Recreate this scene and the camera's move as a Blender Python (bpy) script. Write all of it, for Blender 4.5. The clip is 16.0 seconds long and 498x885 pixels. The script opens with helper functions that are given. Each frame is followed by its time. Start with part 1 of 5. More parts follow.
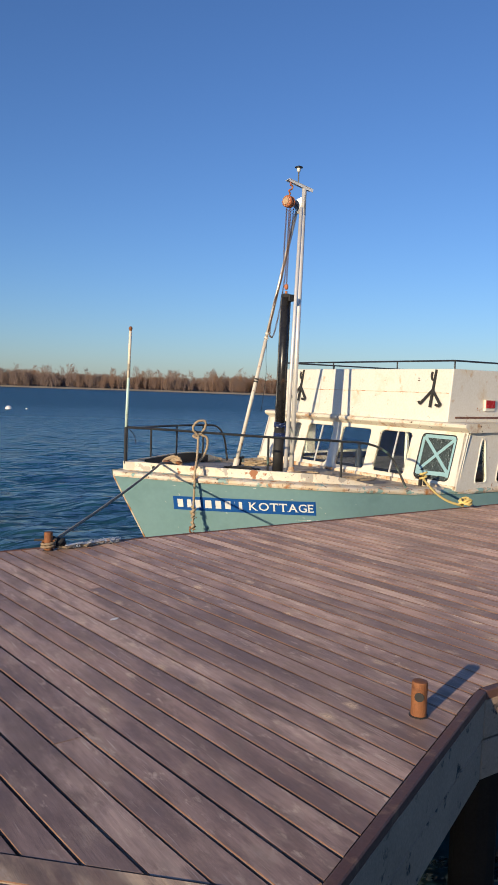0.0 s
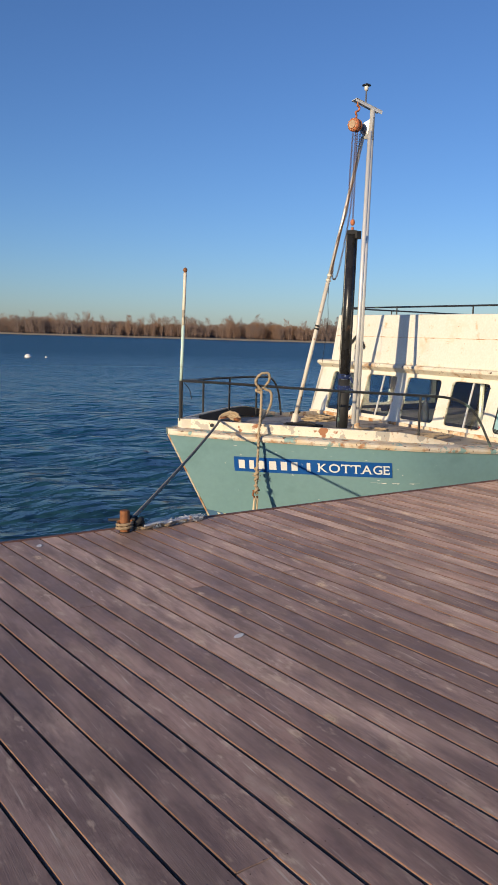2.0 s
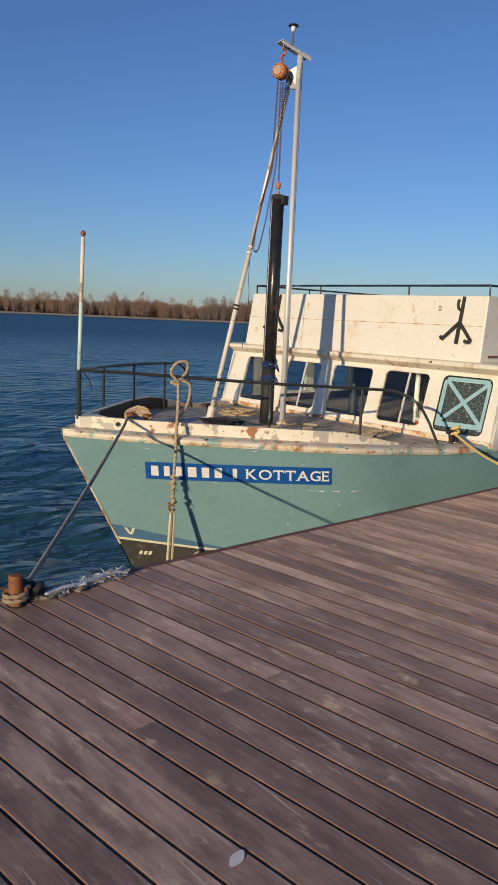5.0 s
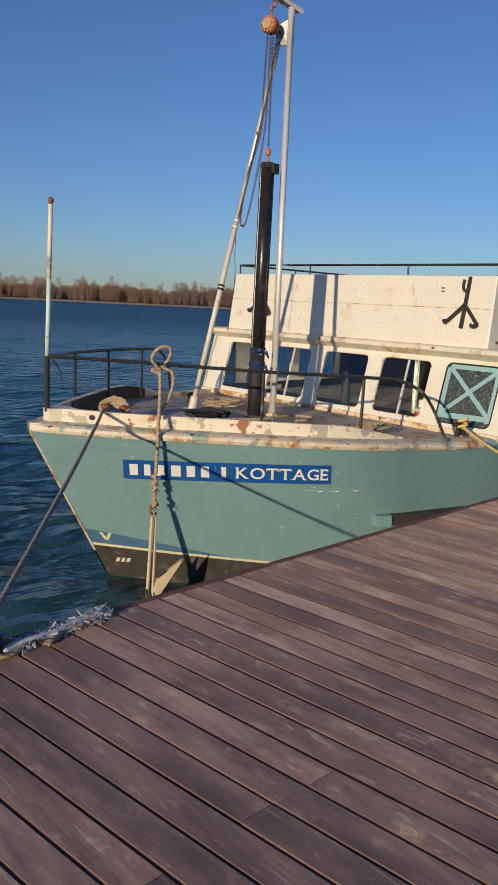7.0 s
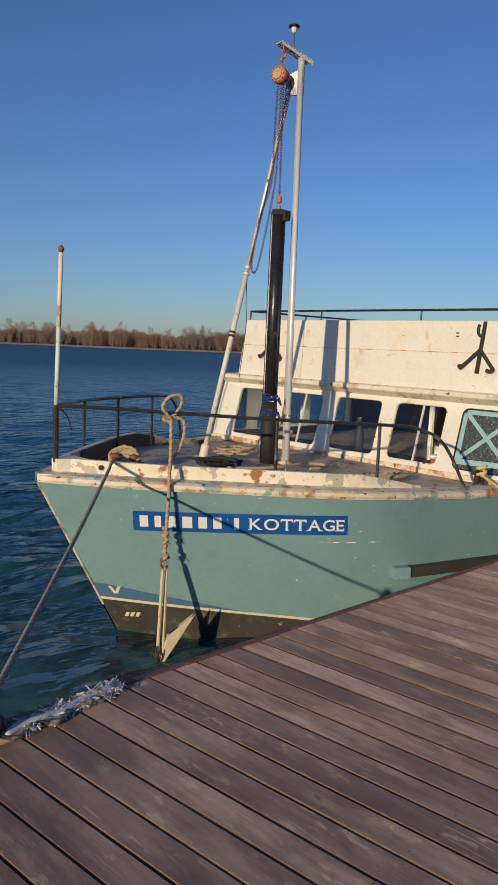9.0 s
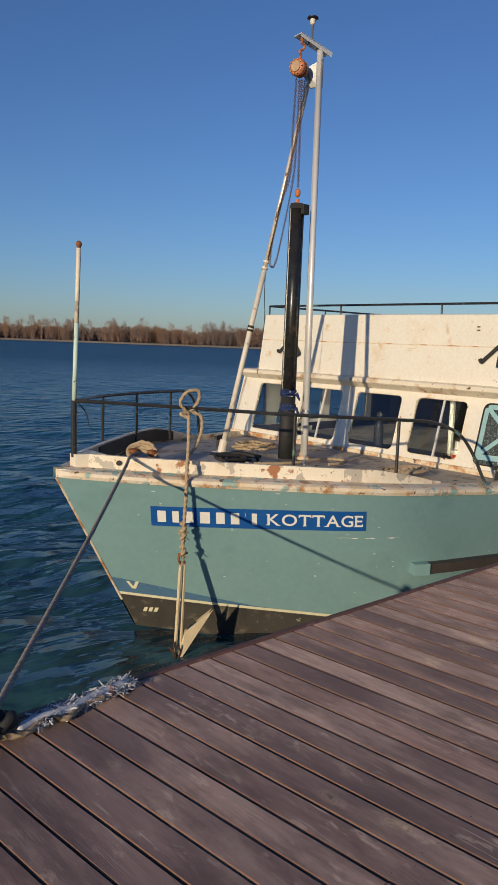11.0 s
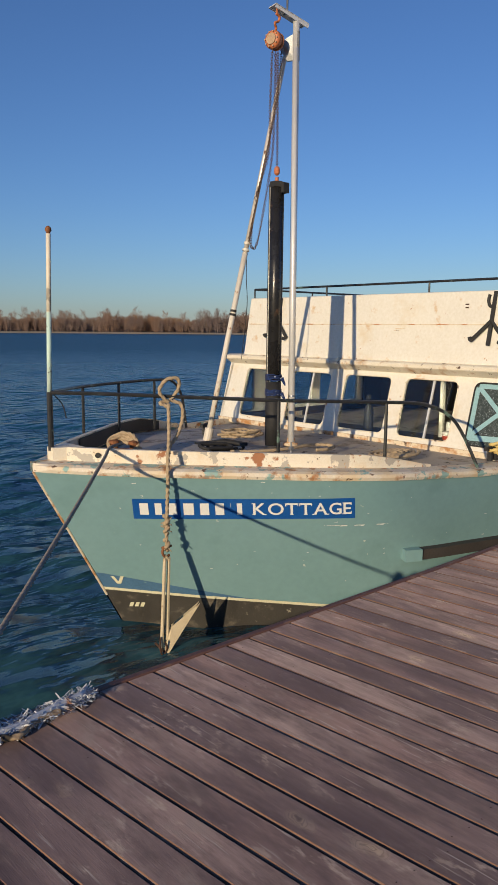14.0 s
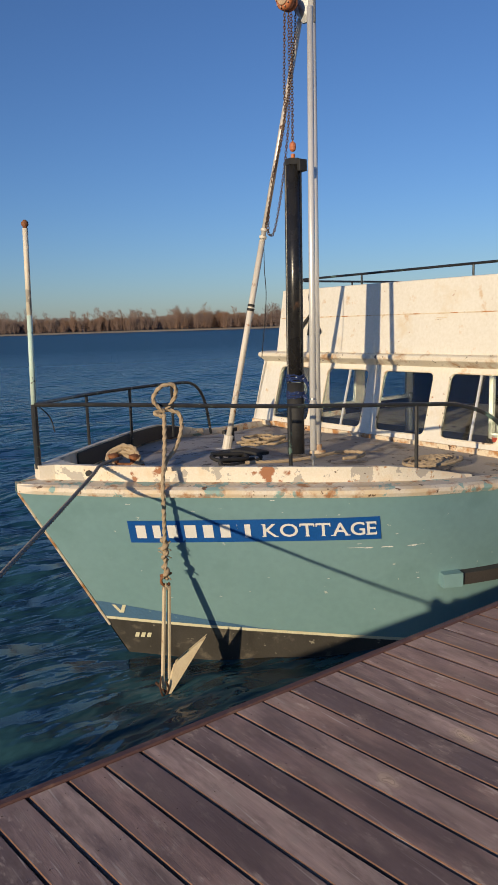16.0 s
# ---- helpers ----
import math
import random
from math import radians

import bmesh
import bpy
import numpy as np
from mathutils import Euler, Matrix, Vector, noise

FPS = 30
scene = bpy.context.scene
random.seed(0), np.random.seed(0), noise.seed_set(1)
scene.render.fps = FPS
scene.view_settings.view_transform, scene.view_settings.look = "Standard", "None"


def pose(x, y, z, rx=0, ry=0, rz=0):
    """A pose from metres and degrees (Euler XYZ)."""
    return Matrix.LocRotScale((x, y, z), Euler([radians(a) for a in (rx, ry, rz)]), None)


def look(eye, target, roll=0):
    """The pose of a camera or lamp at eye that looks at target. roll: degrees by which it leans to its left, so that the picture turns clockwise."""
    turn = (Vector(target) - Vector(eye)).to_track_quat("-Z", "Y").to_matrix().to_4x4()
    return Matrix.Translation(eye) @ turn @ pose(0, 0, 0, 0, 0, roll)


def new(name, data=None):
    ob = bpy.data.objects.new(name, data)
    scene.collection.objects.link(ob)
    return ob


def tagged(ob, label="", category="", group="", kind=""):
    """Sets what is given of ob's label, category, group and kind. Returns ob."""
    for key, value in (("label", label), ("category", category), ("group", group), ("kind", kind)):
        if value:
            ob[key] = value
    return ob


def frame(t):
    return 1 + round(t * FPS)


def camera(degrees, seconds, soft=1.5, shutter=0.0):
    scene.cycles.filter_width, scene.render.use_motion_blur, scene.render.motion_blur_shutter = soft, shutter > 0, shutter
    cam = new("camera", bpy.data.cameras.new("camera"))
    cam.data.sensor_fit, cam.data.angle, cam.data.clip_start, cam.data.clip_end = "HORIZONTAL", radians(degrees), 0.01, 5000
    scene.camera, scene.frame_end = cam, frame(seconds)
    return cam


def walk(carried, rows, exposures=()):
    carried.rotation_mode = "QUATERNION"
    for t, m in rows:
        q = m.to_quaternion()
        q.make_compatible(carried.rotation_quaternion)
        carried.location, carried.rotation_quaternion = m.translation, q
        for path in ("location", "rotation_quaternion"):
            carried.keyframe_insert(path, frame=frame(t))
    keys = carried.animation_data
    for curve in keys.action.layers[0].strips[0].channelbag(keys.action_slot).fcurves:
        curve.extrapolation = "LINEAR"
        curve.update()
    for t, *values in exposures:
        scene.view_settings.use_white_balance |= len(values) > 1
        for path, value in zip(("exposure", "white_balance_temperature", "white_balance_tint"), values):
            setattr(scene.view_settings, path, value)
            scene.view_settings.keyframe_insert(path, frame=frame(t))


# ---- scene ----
cam = camera(36.4, 16.0)
PATH = [
    (0, (0.041, 0.173, 1.651), (1.168, 1.819, 1.506), 1.8),
    (0.5, (0.038, 0.587, 1.639), (1.145, 2.237, 1.414), 1.7),
    (1, (0.085, 0.916, 1.623), (1.159, 2.579, 1.344), 1.3),
    (1.5, (0.074, 1.220, 1.644), (1.134, 2.891, 1.355), 1.4),
    (2, (0.065, 1.627, 1.658), (1.152, 3.281, 1.373), 1.5),
    (2.5, (0.188, 2.005, 1.625), (1.284, 3.652, 1.334), 1.1),
    (3, (0.264, 2.292, 1.673), (1.469, 3.857, 1.362), 1.5),
    (3.5, (0.404, 2.633, 1.668), (1.716, 4.106, 1.339), 2.3),
    (4, (0.589, 2.904, 1.676), (1.900, 4.376, 1.338), 2.7),
    (4.5, (0.705, 3.157, 1.681), (2.018, 4.630, 1.356), 2.5),
    (7, (1.311, 4.322, 1.600), (2.686, 5.728, 1.237), 2.7),
    (7.5, (1.444, 4.442, 1.610), (2.804, 5.865, 1.259), 2.6),
    (8, (1.456, 4.492, 1.630), (2.827, 5.919, 1.340), 2.2),
    (8.5, (1.453, 4.526, 1.627), (2.827, 5.957, 1.372), 2.2),
    (9, (1.432, 4.541, 1.632), (2.801, 5.977, 1.380), 2.3),
    (9.5, (1.439, 4.553, 1.626), (2.799, 5.995, 1.367), 2.1),
    (10, (1.453, 4.552, 1.626), (2.796, 6.009, 1.355), 2.2),
    (12.5, (1.538, 4.504, 1.617), (2.855, 5.987, 1.364), 1.7),
    (13, (1.570, 4.492, 1.611), (2.893, 5.968, 1.348), 1.0),
    (13.5, (1.640, 4.510, 1.601), (2.965, 5.979, 1.310), 0.5),
    (14, (1.776, 4.627, 1.606), (3.104, 6.091, 1.305), 0.4),
    (14.5, (1.964, 4.769, 1.622), (3.277, 6.248, 1.325), -0.2),
    (15, (2.263, 4.806, 1.611), (3.556, 6.303, 1.316), -0.3),
    (15.5, (2.576, 4.846, 1.620), (3.881, 6.329, 1.303), -0.7),
    (16, (2.910, 4.961, 1.632), (4.088, 6.546, 1.316), -1.8),
]
walk(cam, [(t, look(eye, target, roll)) for t, eye, target, roll in PATH],
     exposures=[(0.0, 0.41), (1.0, 0.30), (2.5, 0.33), (3.5, 0.06), (4.5, 0.04), (7.0, -0.07), (10.0, -0.10), (12.5, -0.03), (14.0, 0.03), (16.0, 0.06)])

# ---- world, sun, exposure ----
SUN_EL, SUN_TO = 11.6, Vector((0.93, 0.36, 0)).normalized()      # the sun's height in degrees, and the way its light goes over the ground
world = bpy.data.worlds.new("sky")
scene.world = world
world.use_nodes = True
wn = world.node_tree.nodes
sky = wn.new("ShaderNodeTexSky")
sky.sky_type, sky.sun_disc = "NISHITA", False
sky.sun_elevation, sky.sun_rotation = radians(SUN_EL), math.atan2(-SUN_TO.x, -SUN_TO.y)
sky.air_density, sky.dust_density, sky.ozone_density = 1.0, 0.3, 4.0
wn["Background"].inputs["Strength"].default_value = 0.103
cool = wn.new("ShaderNodeMix")
cool.data_type, cool.blend_type = "RGBA", "MULTIPLY"
cool.inputs[0].default_value, cool.inputs[7].default_value = 1.0, (0.78, 0.86, 1.09, 1)
world.node_tree.links.new(sky.outputs["Color"], cool.inputs[6])
world.node_tree.links.new(cool.outputs[2], wn["Background"].inputs["Color"])
sun_data = bpy.data.lights.new("sun", "SUN")
sun_data.energy, sun_data.angle, sun_data.color = 3.9, radians(0.53), (1.0, 0.80, 0.53)
sun = new("sun", sun_data)
sun.matrix_world = look((0, 0, 0), (SUN_TO.x * math.cos(radians(SUN_EL)), SUN_TO.y * math.cos(radians(SUN_EL)), -math.sin(radians(SUN_EL))))


# ---- materials ----
def nodes_of(name):
    m = bpy.data.materials.new(name)
    m.use_nodes = True
    return m, m.node_tree.nodes, m.node_tree.links, m.node_tree.nodes["Principled BSDF"]


def ramp(nd, lk, src, stops):
    r = nd.new("ShaderNodeValToRGB")
    while len(r.color_ramp.elements) < len(stops):
        r.color_ramp.elements.new(0.5)
    for e, (p, c) in zip(r.color_ramp.elements, stops):
        e.position, e.color = p, (*c, 1) if len(c) == 3 else c
    lk.new(src, r.inputs["Fac"])
    return r.outputs["Color"]


def noise_of(nd, lk, coord, scale, detail=4, rough=0.55, stretch=None):
    n = nd.new("ShaderNodeTexNoise")
    n.inputs["Scale"].default_value, n.inputs["Detail"].default_value, n.inputs["Roughness"].default_value = scale, detail, rough
    if stretch:
        mp = nd.new("ShaderNodeMapping")
        mp.inputs["Scale"].default_value = stretch
        lk.new(coord, mp.inputs["Vector"])
        coord = mp.outputs["Vector"]
    lk.new(coord, n.inputs["Vector"])
    return n.outputs["Fac"]


def mixed(nd, lk, fac, a, b, mode="MIX"):
    m = nd.new("ShaderNodeMix")
    m.data_type, m.blend_type = "RGBA", mode
    for sock, v in ((m.inputs[0], fac), (m.inputs[6], a), (m.inputs[7], b)):
        if isinstance(v, (int, float)):
            sock.default_value = v
        elif isinstance(v, tuple):
            sock.default_value = (*v, 1)
        else:
            lk.new(v, sock)
    return m.outputs[2]


def bumped(nd, lk, bsdf, height, strength, distance):
    b = nd.new("ShaderNodeBump")
    b.inputs["Strength"].default_value, b.inputs["Distance"].default_value = strength, distance
    lk.new(height, b.inputs["Height"])
    lk.new(b.outputs["Normal"], bsdf.inputs["Normal"])


def surface(name, dark, light, rough=0.6, metal=0.0, scale=6, fine=60, bump=0.15, stretch=None, spots=None, spec=0.5, grain=0.35):
    """Two tones in a coarse and a fine grain, relief, and stains: spots = (colour, from, to, scale)."""
    m, nd, lk, b = nodes_of(name)
    co = nd.new("ShaderNodeTexCoord").outputs["Object"]
    big, small = noise_of(nd, lk, co, scale, stretch=stretch), noise_of(nd, lk, co, fine, 3, stretch=stretch)
    col = mixed(nd, lk, big, dark, light)
    col = mixed(nd, lk, grain, col, ramp(nd, lk, small, [(0.3, (0.35, 0.35, 0.35)), (0.7, (0.68, 0.68, 0.68))]), "OVERLAY")
    for colour, lo, hi, sc in spots or ():
        k = ramp(nd, lk, noise_of(nd, lk, co, sc, 6, 0.62), [(lo, (0, 0, 0)), (hi, (1, 1, 1))])
        col = mixed(nd, lk, k, col, colour)
    lk.new(col, b.inputs["Base Color"])
    lk.new(ramp(nd, lk, big, [(0.3, (rough - 0.08,) * 3), (0.7, (min(1, rough + 0.08),) * 3)]), b.inputs["Roughness"])
    b.inputs["Metallic"].default_value, b.inputs["Specular IOR Level"].default_value = metal, spec
    bumped(nd, lk, b, small, bump, 0.01)
    return m


def board_material(name, tones, edge=False, worn=(0.38, 0.295, 0.25)):
    """Stained, weathered boards: tone from board to board, grain along y, knots, pale wear."""
    m, nd, lk, b = nodes_of(name)
    geo = nd.new("ShaderNodeNewGeometry").outputs["Position"]
    rnd = nd.new("ShaderNodeObjectInfo").outputs["Random"]
    shift = nd.new("ShaderNodeVectorMath")
    shift.operation = "MULTIPLY_ADD"
    comb = nd.new("ShaderNodeCombineXYZ")
    for k in ("X", "Y", "Z"):
        lk.new(rnd, comb.inputs[k])
    lk.new(comb.outputs[0], shift.inputs[0])
    shift.inputs[1].default_value = (13.0, 37.0, 5.0)
    lk.new(geo, shift.inputs[2])
    co = shift.outputs[0]
    base = ramp(nd, lk, rnd, [(i / (len(tones) - 1), c) for i, c in enumerate(tones)])
    grain = noise_of(nd, lk, co, 14, 5, 0.6, (2.6, 0.16, 1.0))
    fine = noise_of(nd, lk, co, 60, 4, 0.6, (4.0, 0.16, 1.0))
    patch = noise_of(nd, lk, co, 6.0, 7, 0.68, (1.3, 0.7, 1.0))
    col = mixed(nd, lk, 0.28, base, ramp(nd, lk, grain, [(0.28, (0.12, 0.11, 0.11)), (0.72, (0.86, 0.85, 0.83))]), "OVERLAY")
    col = mixed(nd, lk, 0.22, col, ramp(nd, lk, fine, [(0.3, (0.3, 0.3, 0.3)), (0.7, (0.7, 0.7, 0.7))]), "OVERLAY")
    blot = ramp(nd, lk, patch, [(0.52, (0, 0, 0)), (0.64, (0.7, 0.7, 0.7))])
    col = mixed(nd, lk, blot, col, worn)
    dusk = ramp(nd, lk, noise_of(nd, lk, co, 5.2, 7, 0.72, (1.6, 0.42, 1.0)), [(0.47, (0, 0, 0)), (0.62, (0.66, 0.66, 0.66))])
    col = mixed(nd, lk, dusk, col, (0.13, 0.084, 0.072))
    vor = nd.new("ShaderNodeTexVoronoi")
    vor.inputs["Scale"].default_value = 3.8
    mp = nd.new("ShaderNodeMapping")
    mp.inputs["Scale"].default_value = (1.0, 0.55, 0.0)
    warp = nd.new("ShaderNodeVectorMath")
    warp.operation = "MULTIPLY_ADD"
    wn = nd.new("ShaderNodeTexNoise")
    wn.inputs["Scale"].default_value = 18
    lk.new(co, wn.inputs["Vector"])
    lk.new(wn.outputs["Color"], warp.inputs[0])
    warp.inputs[1].default_value = (0.07, 0.09, 0.0)
    lk.new(co, warp.inputs[2])
    lk.new(warp.outputs[0], mp.inputs["Vector"])
    lk.new(mp.outputs[0], vor.inputs["Vector"])
    knot = ramp(nd, lk, vor.outputs["Distance"], [(0.045, (0.95, 0.95, 0.95)), (0.08, (0.5, 0.5, 0.5)), (0.15, (0, 0, 0))])
    col = mixed(nd, lk, knot, col, (0.66, 0.50, 0.35))
    heart = ramp(nd, lk, vor.outputs["Distance"], [(0.018, (0.7, 0.7, 0.7)), (0.035, (0, 0, 0))])
    col = mixed(nd, lk, heart, col, (0.05, 0.03, 0.02))
    fleck = ramp(nd, lk, noise_of(nd, lk, co, 16, 5, 0.66, (1.2, 0.45, 1.0)), [(0.585, (0, 0, 0)), (0.675, (0.65, 0.65, 0.65))])
    col = mixed(nd, lk, fleck, col, (0.58, 0.46, 0.37))
    ring = nd.new("ShaderNodeMath")
    ring.operation = "SINE"
    spin = nd.new("ShaderNodeMath")
    spin.operation = "MULTIPLY"
    spin.inputs[1].default_value = 170.0
    lk.new(vor.outputs["Distance"], spin.inputs[0])
    lk.new(spin.outputs[0], ring.inputs[0])
    near = ramp(nd, lk, vor.outputs["Distance"], [(0.03, (0.5, 0.5, 0.5)), (0.17, (0, 0, 0))])
    lines = mixed(nd, lk, 1.0, near, ramp(nd, lk, ring.outputs[0], [(0.45, (0, 0, 0)), (0.8, (1, 1, 1))]), "MULTIPLY")
    col = mixed(nd, lk, lines, col, (0.07, 0.045, 0.035))
    scar = ramp(nd, lk, noise_of(nd, lk, co, 30, 3, 0.5, (2.2, 0.10, 1.0)), [(0.64, (0, 0, 0)), (0.72, (0.55, 0.55, 0.55))])
    col = mixed(nd, lk, scar, col, (0.62, 0.54, 0.47))
    damp = ramp(nd, lk, noise_of(nd, lk, co, 1.6, 5, 0.6, (1.6, 0.5, 1.0)), [(0.44, (0, 0, 0)), (0.60, (0.75, 0.75, 0.75))])
    col = mixed(nd, lk, damp, col, (0.120, 0.080, 0.072))
    lk.new(col, b.inputs["Base Color"])
    lk.new(ramp(nd, lk, patch, [(0.3, (0.40, 0.40, 0.40)), (0.7, (0.62, 0.62, 0.62))]), b.inputs["Roughness"])
    b.inputs["Specular IOR Level"].default_value = 0.5
    b.inputs["Diffuse Roughness"].default_value = 0.9
    bumped(nd, lk, b, mixed(nd, lk, 0.5, grain, fine), 0.34, 0.004)
    return m


STAINED = [(0.16, 0.112, 0.102), (0.37, 0.260, 0.222), (0.26, 0.178, 0.157), (0.45, 0.327, 0.278), (0.33, 0.222, 0.189), (0.38, 0.250, 0.202)]
M_BOARD = board_material("stained_boards", STAINED)
# orange of bare worn wood, lightened for the sun's gleam along the edges
M_EDGE = surface("worn_sunlit_board_edges", (0.07, 0.038, 0.025), (0.42, 0.22, 0.12), 0.7, scale=2, stretch=(1, 0.5, 1))
M_PALE = board_material("pale_boards", [(0.62, 0.45, 0.31), (0.70, 0.52, 0.36)], worn=(0.52, 0.39, 0.28))
M_TRIM = surface("red_brown_trim", (0.10, 0.05, 0.04), (0.19, 0.09, 0.06), 0.6, scale=4, spots=[((0.30, 0.17, 0.10), 0.55, 0.7, 7)])
M_TIMBER = surface("grey_timber", (0.26, 0.175, 0.125), (0.46, 0.32, 0.23), 0.75, scale=3, spots=[((0.03, 0.025, 0.025), 0.6, 0.68, 9)])
# piles and joists; also the black shade in the gaps between boards
M_PILE_GAP_SHADE = surface("dark_piles_and_gap_shade", (0.012, 0.010, 0.009), (0.03, 0.024, 0.02), 0.95, scale=3, spec=0.1)
M_RUST = surface("rusty_steel", (0.16, 0.055, 0.022), (0.36, 0.15, 0.06), 0.75, 0.2, 9, 80, 0.4, spots=[((0.07, 0.03, 0.02), 0.55, 0.7, 14)])
M_HULL = surface("sea_green_paint", (0.172, 0.310, 0.330), (0.217, 0.360, 0.380), 0.42, scale=0.9, fine=14, bump=0.03, grain=0.10,
                 spots=[((0.17, 0.30, 0.31), 0.55, 0.72, 2.0), ((0.50, 0.56, 0.52), 0.70, 0.71, 9), ((0.33, 0.26, 0.14), 0.70, 0.78, 3.1)])
M_BLACK_HULL = surface("black_bottom_paint", (0.030, 0.028, 0.025), (0.075, 0.068, 0.058), 0.65, scale=4, stretch=(1.6, 1.6, 0.35), spots=[((0.16, 0.14, 0.11), 0.56, 0.70, 5), ((0.30, 0.28, 0.22), 0.66, 0.70, 12)])
M_BAND = surface("blue_boot_band", (0.06, 0.14, 0.25), (0.09, 0.19, 0.31), 0.5, scale=3, spots=[((0.22, 0.36, 0.36), 0.6, 0.66, 5)])
M_STRIPE = surface("cream_stripe", (0.62, 0.60, 0.40), (0.78, 0.74, 0.54), 0.6, scale=8, spots=[((0.20, 0.30, 0.26), 0.6, 0.68, 8)])
PEEL = [((0.70, 0.56, 0.38), 0.50, 0.62, 2.4), ((0.44, 0.40, 0.34), 0.575, 0.585, 4.6), ((0.34, 0.14, 0.06), 0.615, 0.65, 3.4), ((0.48, 0.28, 0.13), 0.62, 0.68, 8.0), ((0.10, 0.06, 0.04), 0.67, 0.69, 12)]
M_PEEL = surface("peeling_white_paint", (0.70, 0.62, 0.48), (0.80, 0.74, 0.62), 0.6, scale=4, bump=0.4, spots=PEEL)
M_LIP = surface("worn_rub_strip", (0.64, 0.56, 0.44), (0.76, 0.69, 0.58), 0.6, scale=4, bump=0.4,
                spots=[((0.66, 0.52, 0.34), 0.48, 0.62, 2.6), ((0.26, 0.42, 0.40), 0.565, 0.59, 3.6), ((0.40, 0.18, 0.07), 0.52, 0.64, 5.1), ((0.14, 0.08, 0.05), 0.62, 0.66, 11)])
M_WHITE = surface("white_cabin_paint", (0.69, 0.655, 0.57), (0.76, 0.73, 0.65), 0.5, scale=2.0, fine=25, bump=0.06,
                  spots=[((0.66, 0.56, 0.40), 0.56, 0.74, 1.6), ((0.60, 0.42, 0.24), 0.62, 0.72, 3.4), ((0.40, 0.18, 0.07), 0.665, 0.70, 6.5)])
M_EAVE = surface("stained_eave_paint", (0.66, 0.58, 0.44), (0.80, 0.75, 0.64), 0.6, scale=3,
                 spots=[((0.44, 0.24, 0.10), 0.53, 0.68, 3.4), ((0.10, 0.06, 0.04), 0.63, 0.66, 9)])
M_SILL = surface("rust_stained_sill", (0.62, 0.52, 0.36), (0.78, 0.70, 0.56), 0.65, scale=5, spots=[((0.45, 0.22, 0.08), 0.47, 0.60, 5), ((0.10, 0.06, 0.04), 0.62, 0.66, 9)])
M_DECK = surface("grey_deck_paint", (0.33, 0.29, 0.25), (0.47, 0.42, 0.36), 0.7, scale=1.6, spots=[((0.13, 0.10, 0.08), 0.54, 0.66, 2.2), ((0.50, 0.36, 0.22), 0.60, 0.70, 4.4), ((0.07, 0.055, 0.045), 0.60, 0.64, 7.0)])
M_DARK_BROWN = surface("dark_inner_bulwark", (0.03, 0.027, 0.025), (0.07, 0.06, 0.054), 0.7, scale=3)
M_SIGN = surface("blue_sign_paint", (0.008, 0.075, 0.30), (0.014, 0.11, 0.38), 0.4, scale=3, bump=0.03)
M_LETTER = surface("white_letter_paint", (0.74, 0.73, 0.70), (0.84, 0.83, 0.80), 0.5, scale=8, bump=0.05)
M_BLACK = surface("black_rail_paint", (0.012, 0.013, 0.014), (0.035, 0.035, 0.035), 0.4, scale=9, spots=[((0.45, 0.43, 0.38), 0.66, 0.69, 16), ((0.10, 0.16, 0.13), 0.6, 0.64, 7)])
M_BLACK_STEEL = surface("black_cylinder_paint", (0.010, 0.010, 0.011), (0.028, 0.027, 0.026), 0.28, scale=6, spots=[((0.12, 0.07, 0.045), 0.62, 0.72, 5)])
M_RUBBER = surface("black_rubber", (0.012, 0.012, 0.013), (0.03, 0.03, 0.03), 0.7, scale=8)
M_ALU = surface("aluminium_tube", (0.66, 0.65, 0.63), (0.78, 0.77, 0.74), 0.36, 0.30, 3, 60, 0.05)
M_CREAM_TUBE = surface("cream_painted_tube", (0.58, 0.53, 0.45), (0.72, 0.67, 0.58), 0.5, scale=4, spots=[((0.36, 0.18, 0.08), 0.62, 0.68, 7)])
M_RUSTY_TUBE = surface("rusty_tube", (0.60, 0.54, 0.46), (0.80, 0.76, 0.70), 0.36, 0.30, 5, spots=[((0.40, 0.22, 0.11), 0.58, 0.68, 5), ((0.14, 0.07, 0.04), 0.64, 0.68, 9)])
M_ORANGE = surface("orange_hoist_paint", (0.40, 0.12, 0.05), (0.58, 0.20, 0.08), 0.5, scale=10, spots=[((0.22, 0.08, 0.04), 0.58, 0.68, 12)])
M_PLATE = surface("pale_hoist_disc", (0.36, 0.24, 0.14), (0.50, 0.35, 0.22), 0.5, scale=12)
M_CHAIN = surface("rusty_chain", (0.035, 0.022, 0.018), (0.13, 0.065, 0.04), 0.6, 0.4, 20)
M_ROPE = surface("hemp_rope", (0.28, 0.205, 0.125), (0.50, 0.39, 0.26), 0.9, scale=14, bump=0.3)
M_ROPE_BOLLARD = surface("weathered_tan_rope", (0.16, 0.11, 0.07), (0.46, 0.34, 0.22), 0.9, scale=9, bump=0.3, spots=[((0.03, 0.025, 0.02), 0.55, 0.62, 6)])
M_ROPE_GREY = surface("grey_mooring_rope", (0.20, 0.17, 0.14), (0.40, 0.34, 0.28), 0.9, scale=14, bump=0.3)
M_ROPE_YELLOW = surface("yellow_rope", (0.58, 0.42, 0.12), (0.74, 0.58, 0.24), 0.85, scale=14, bump=0.3)
M_ANCHOR = surface("cream_anchor_paint", (0.50, 0.40, 0.25), (0.68, 0.58, 0.40), 0.6, scale=7, spots=[((0.28, 0.13, 0.06), 0.62, 0.70, 9)])
M_RAG = surface("blue_patterned_rag", (0.006, 0.012, 0.05), (0.015, 0.045, 0.17), 0.9, scale=30, spots=[((0.6, 0.65, 0.7), 0.62, 0.65, 30)])
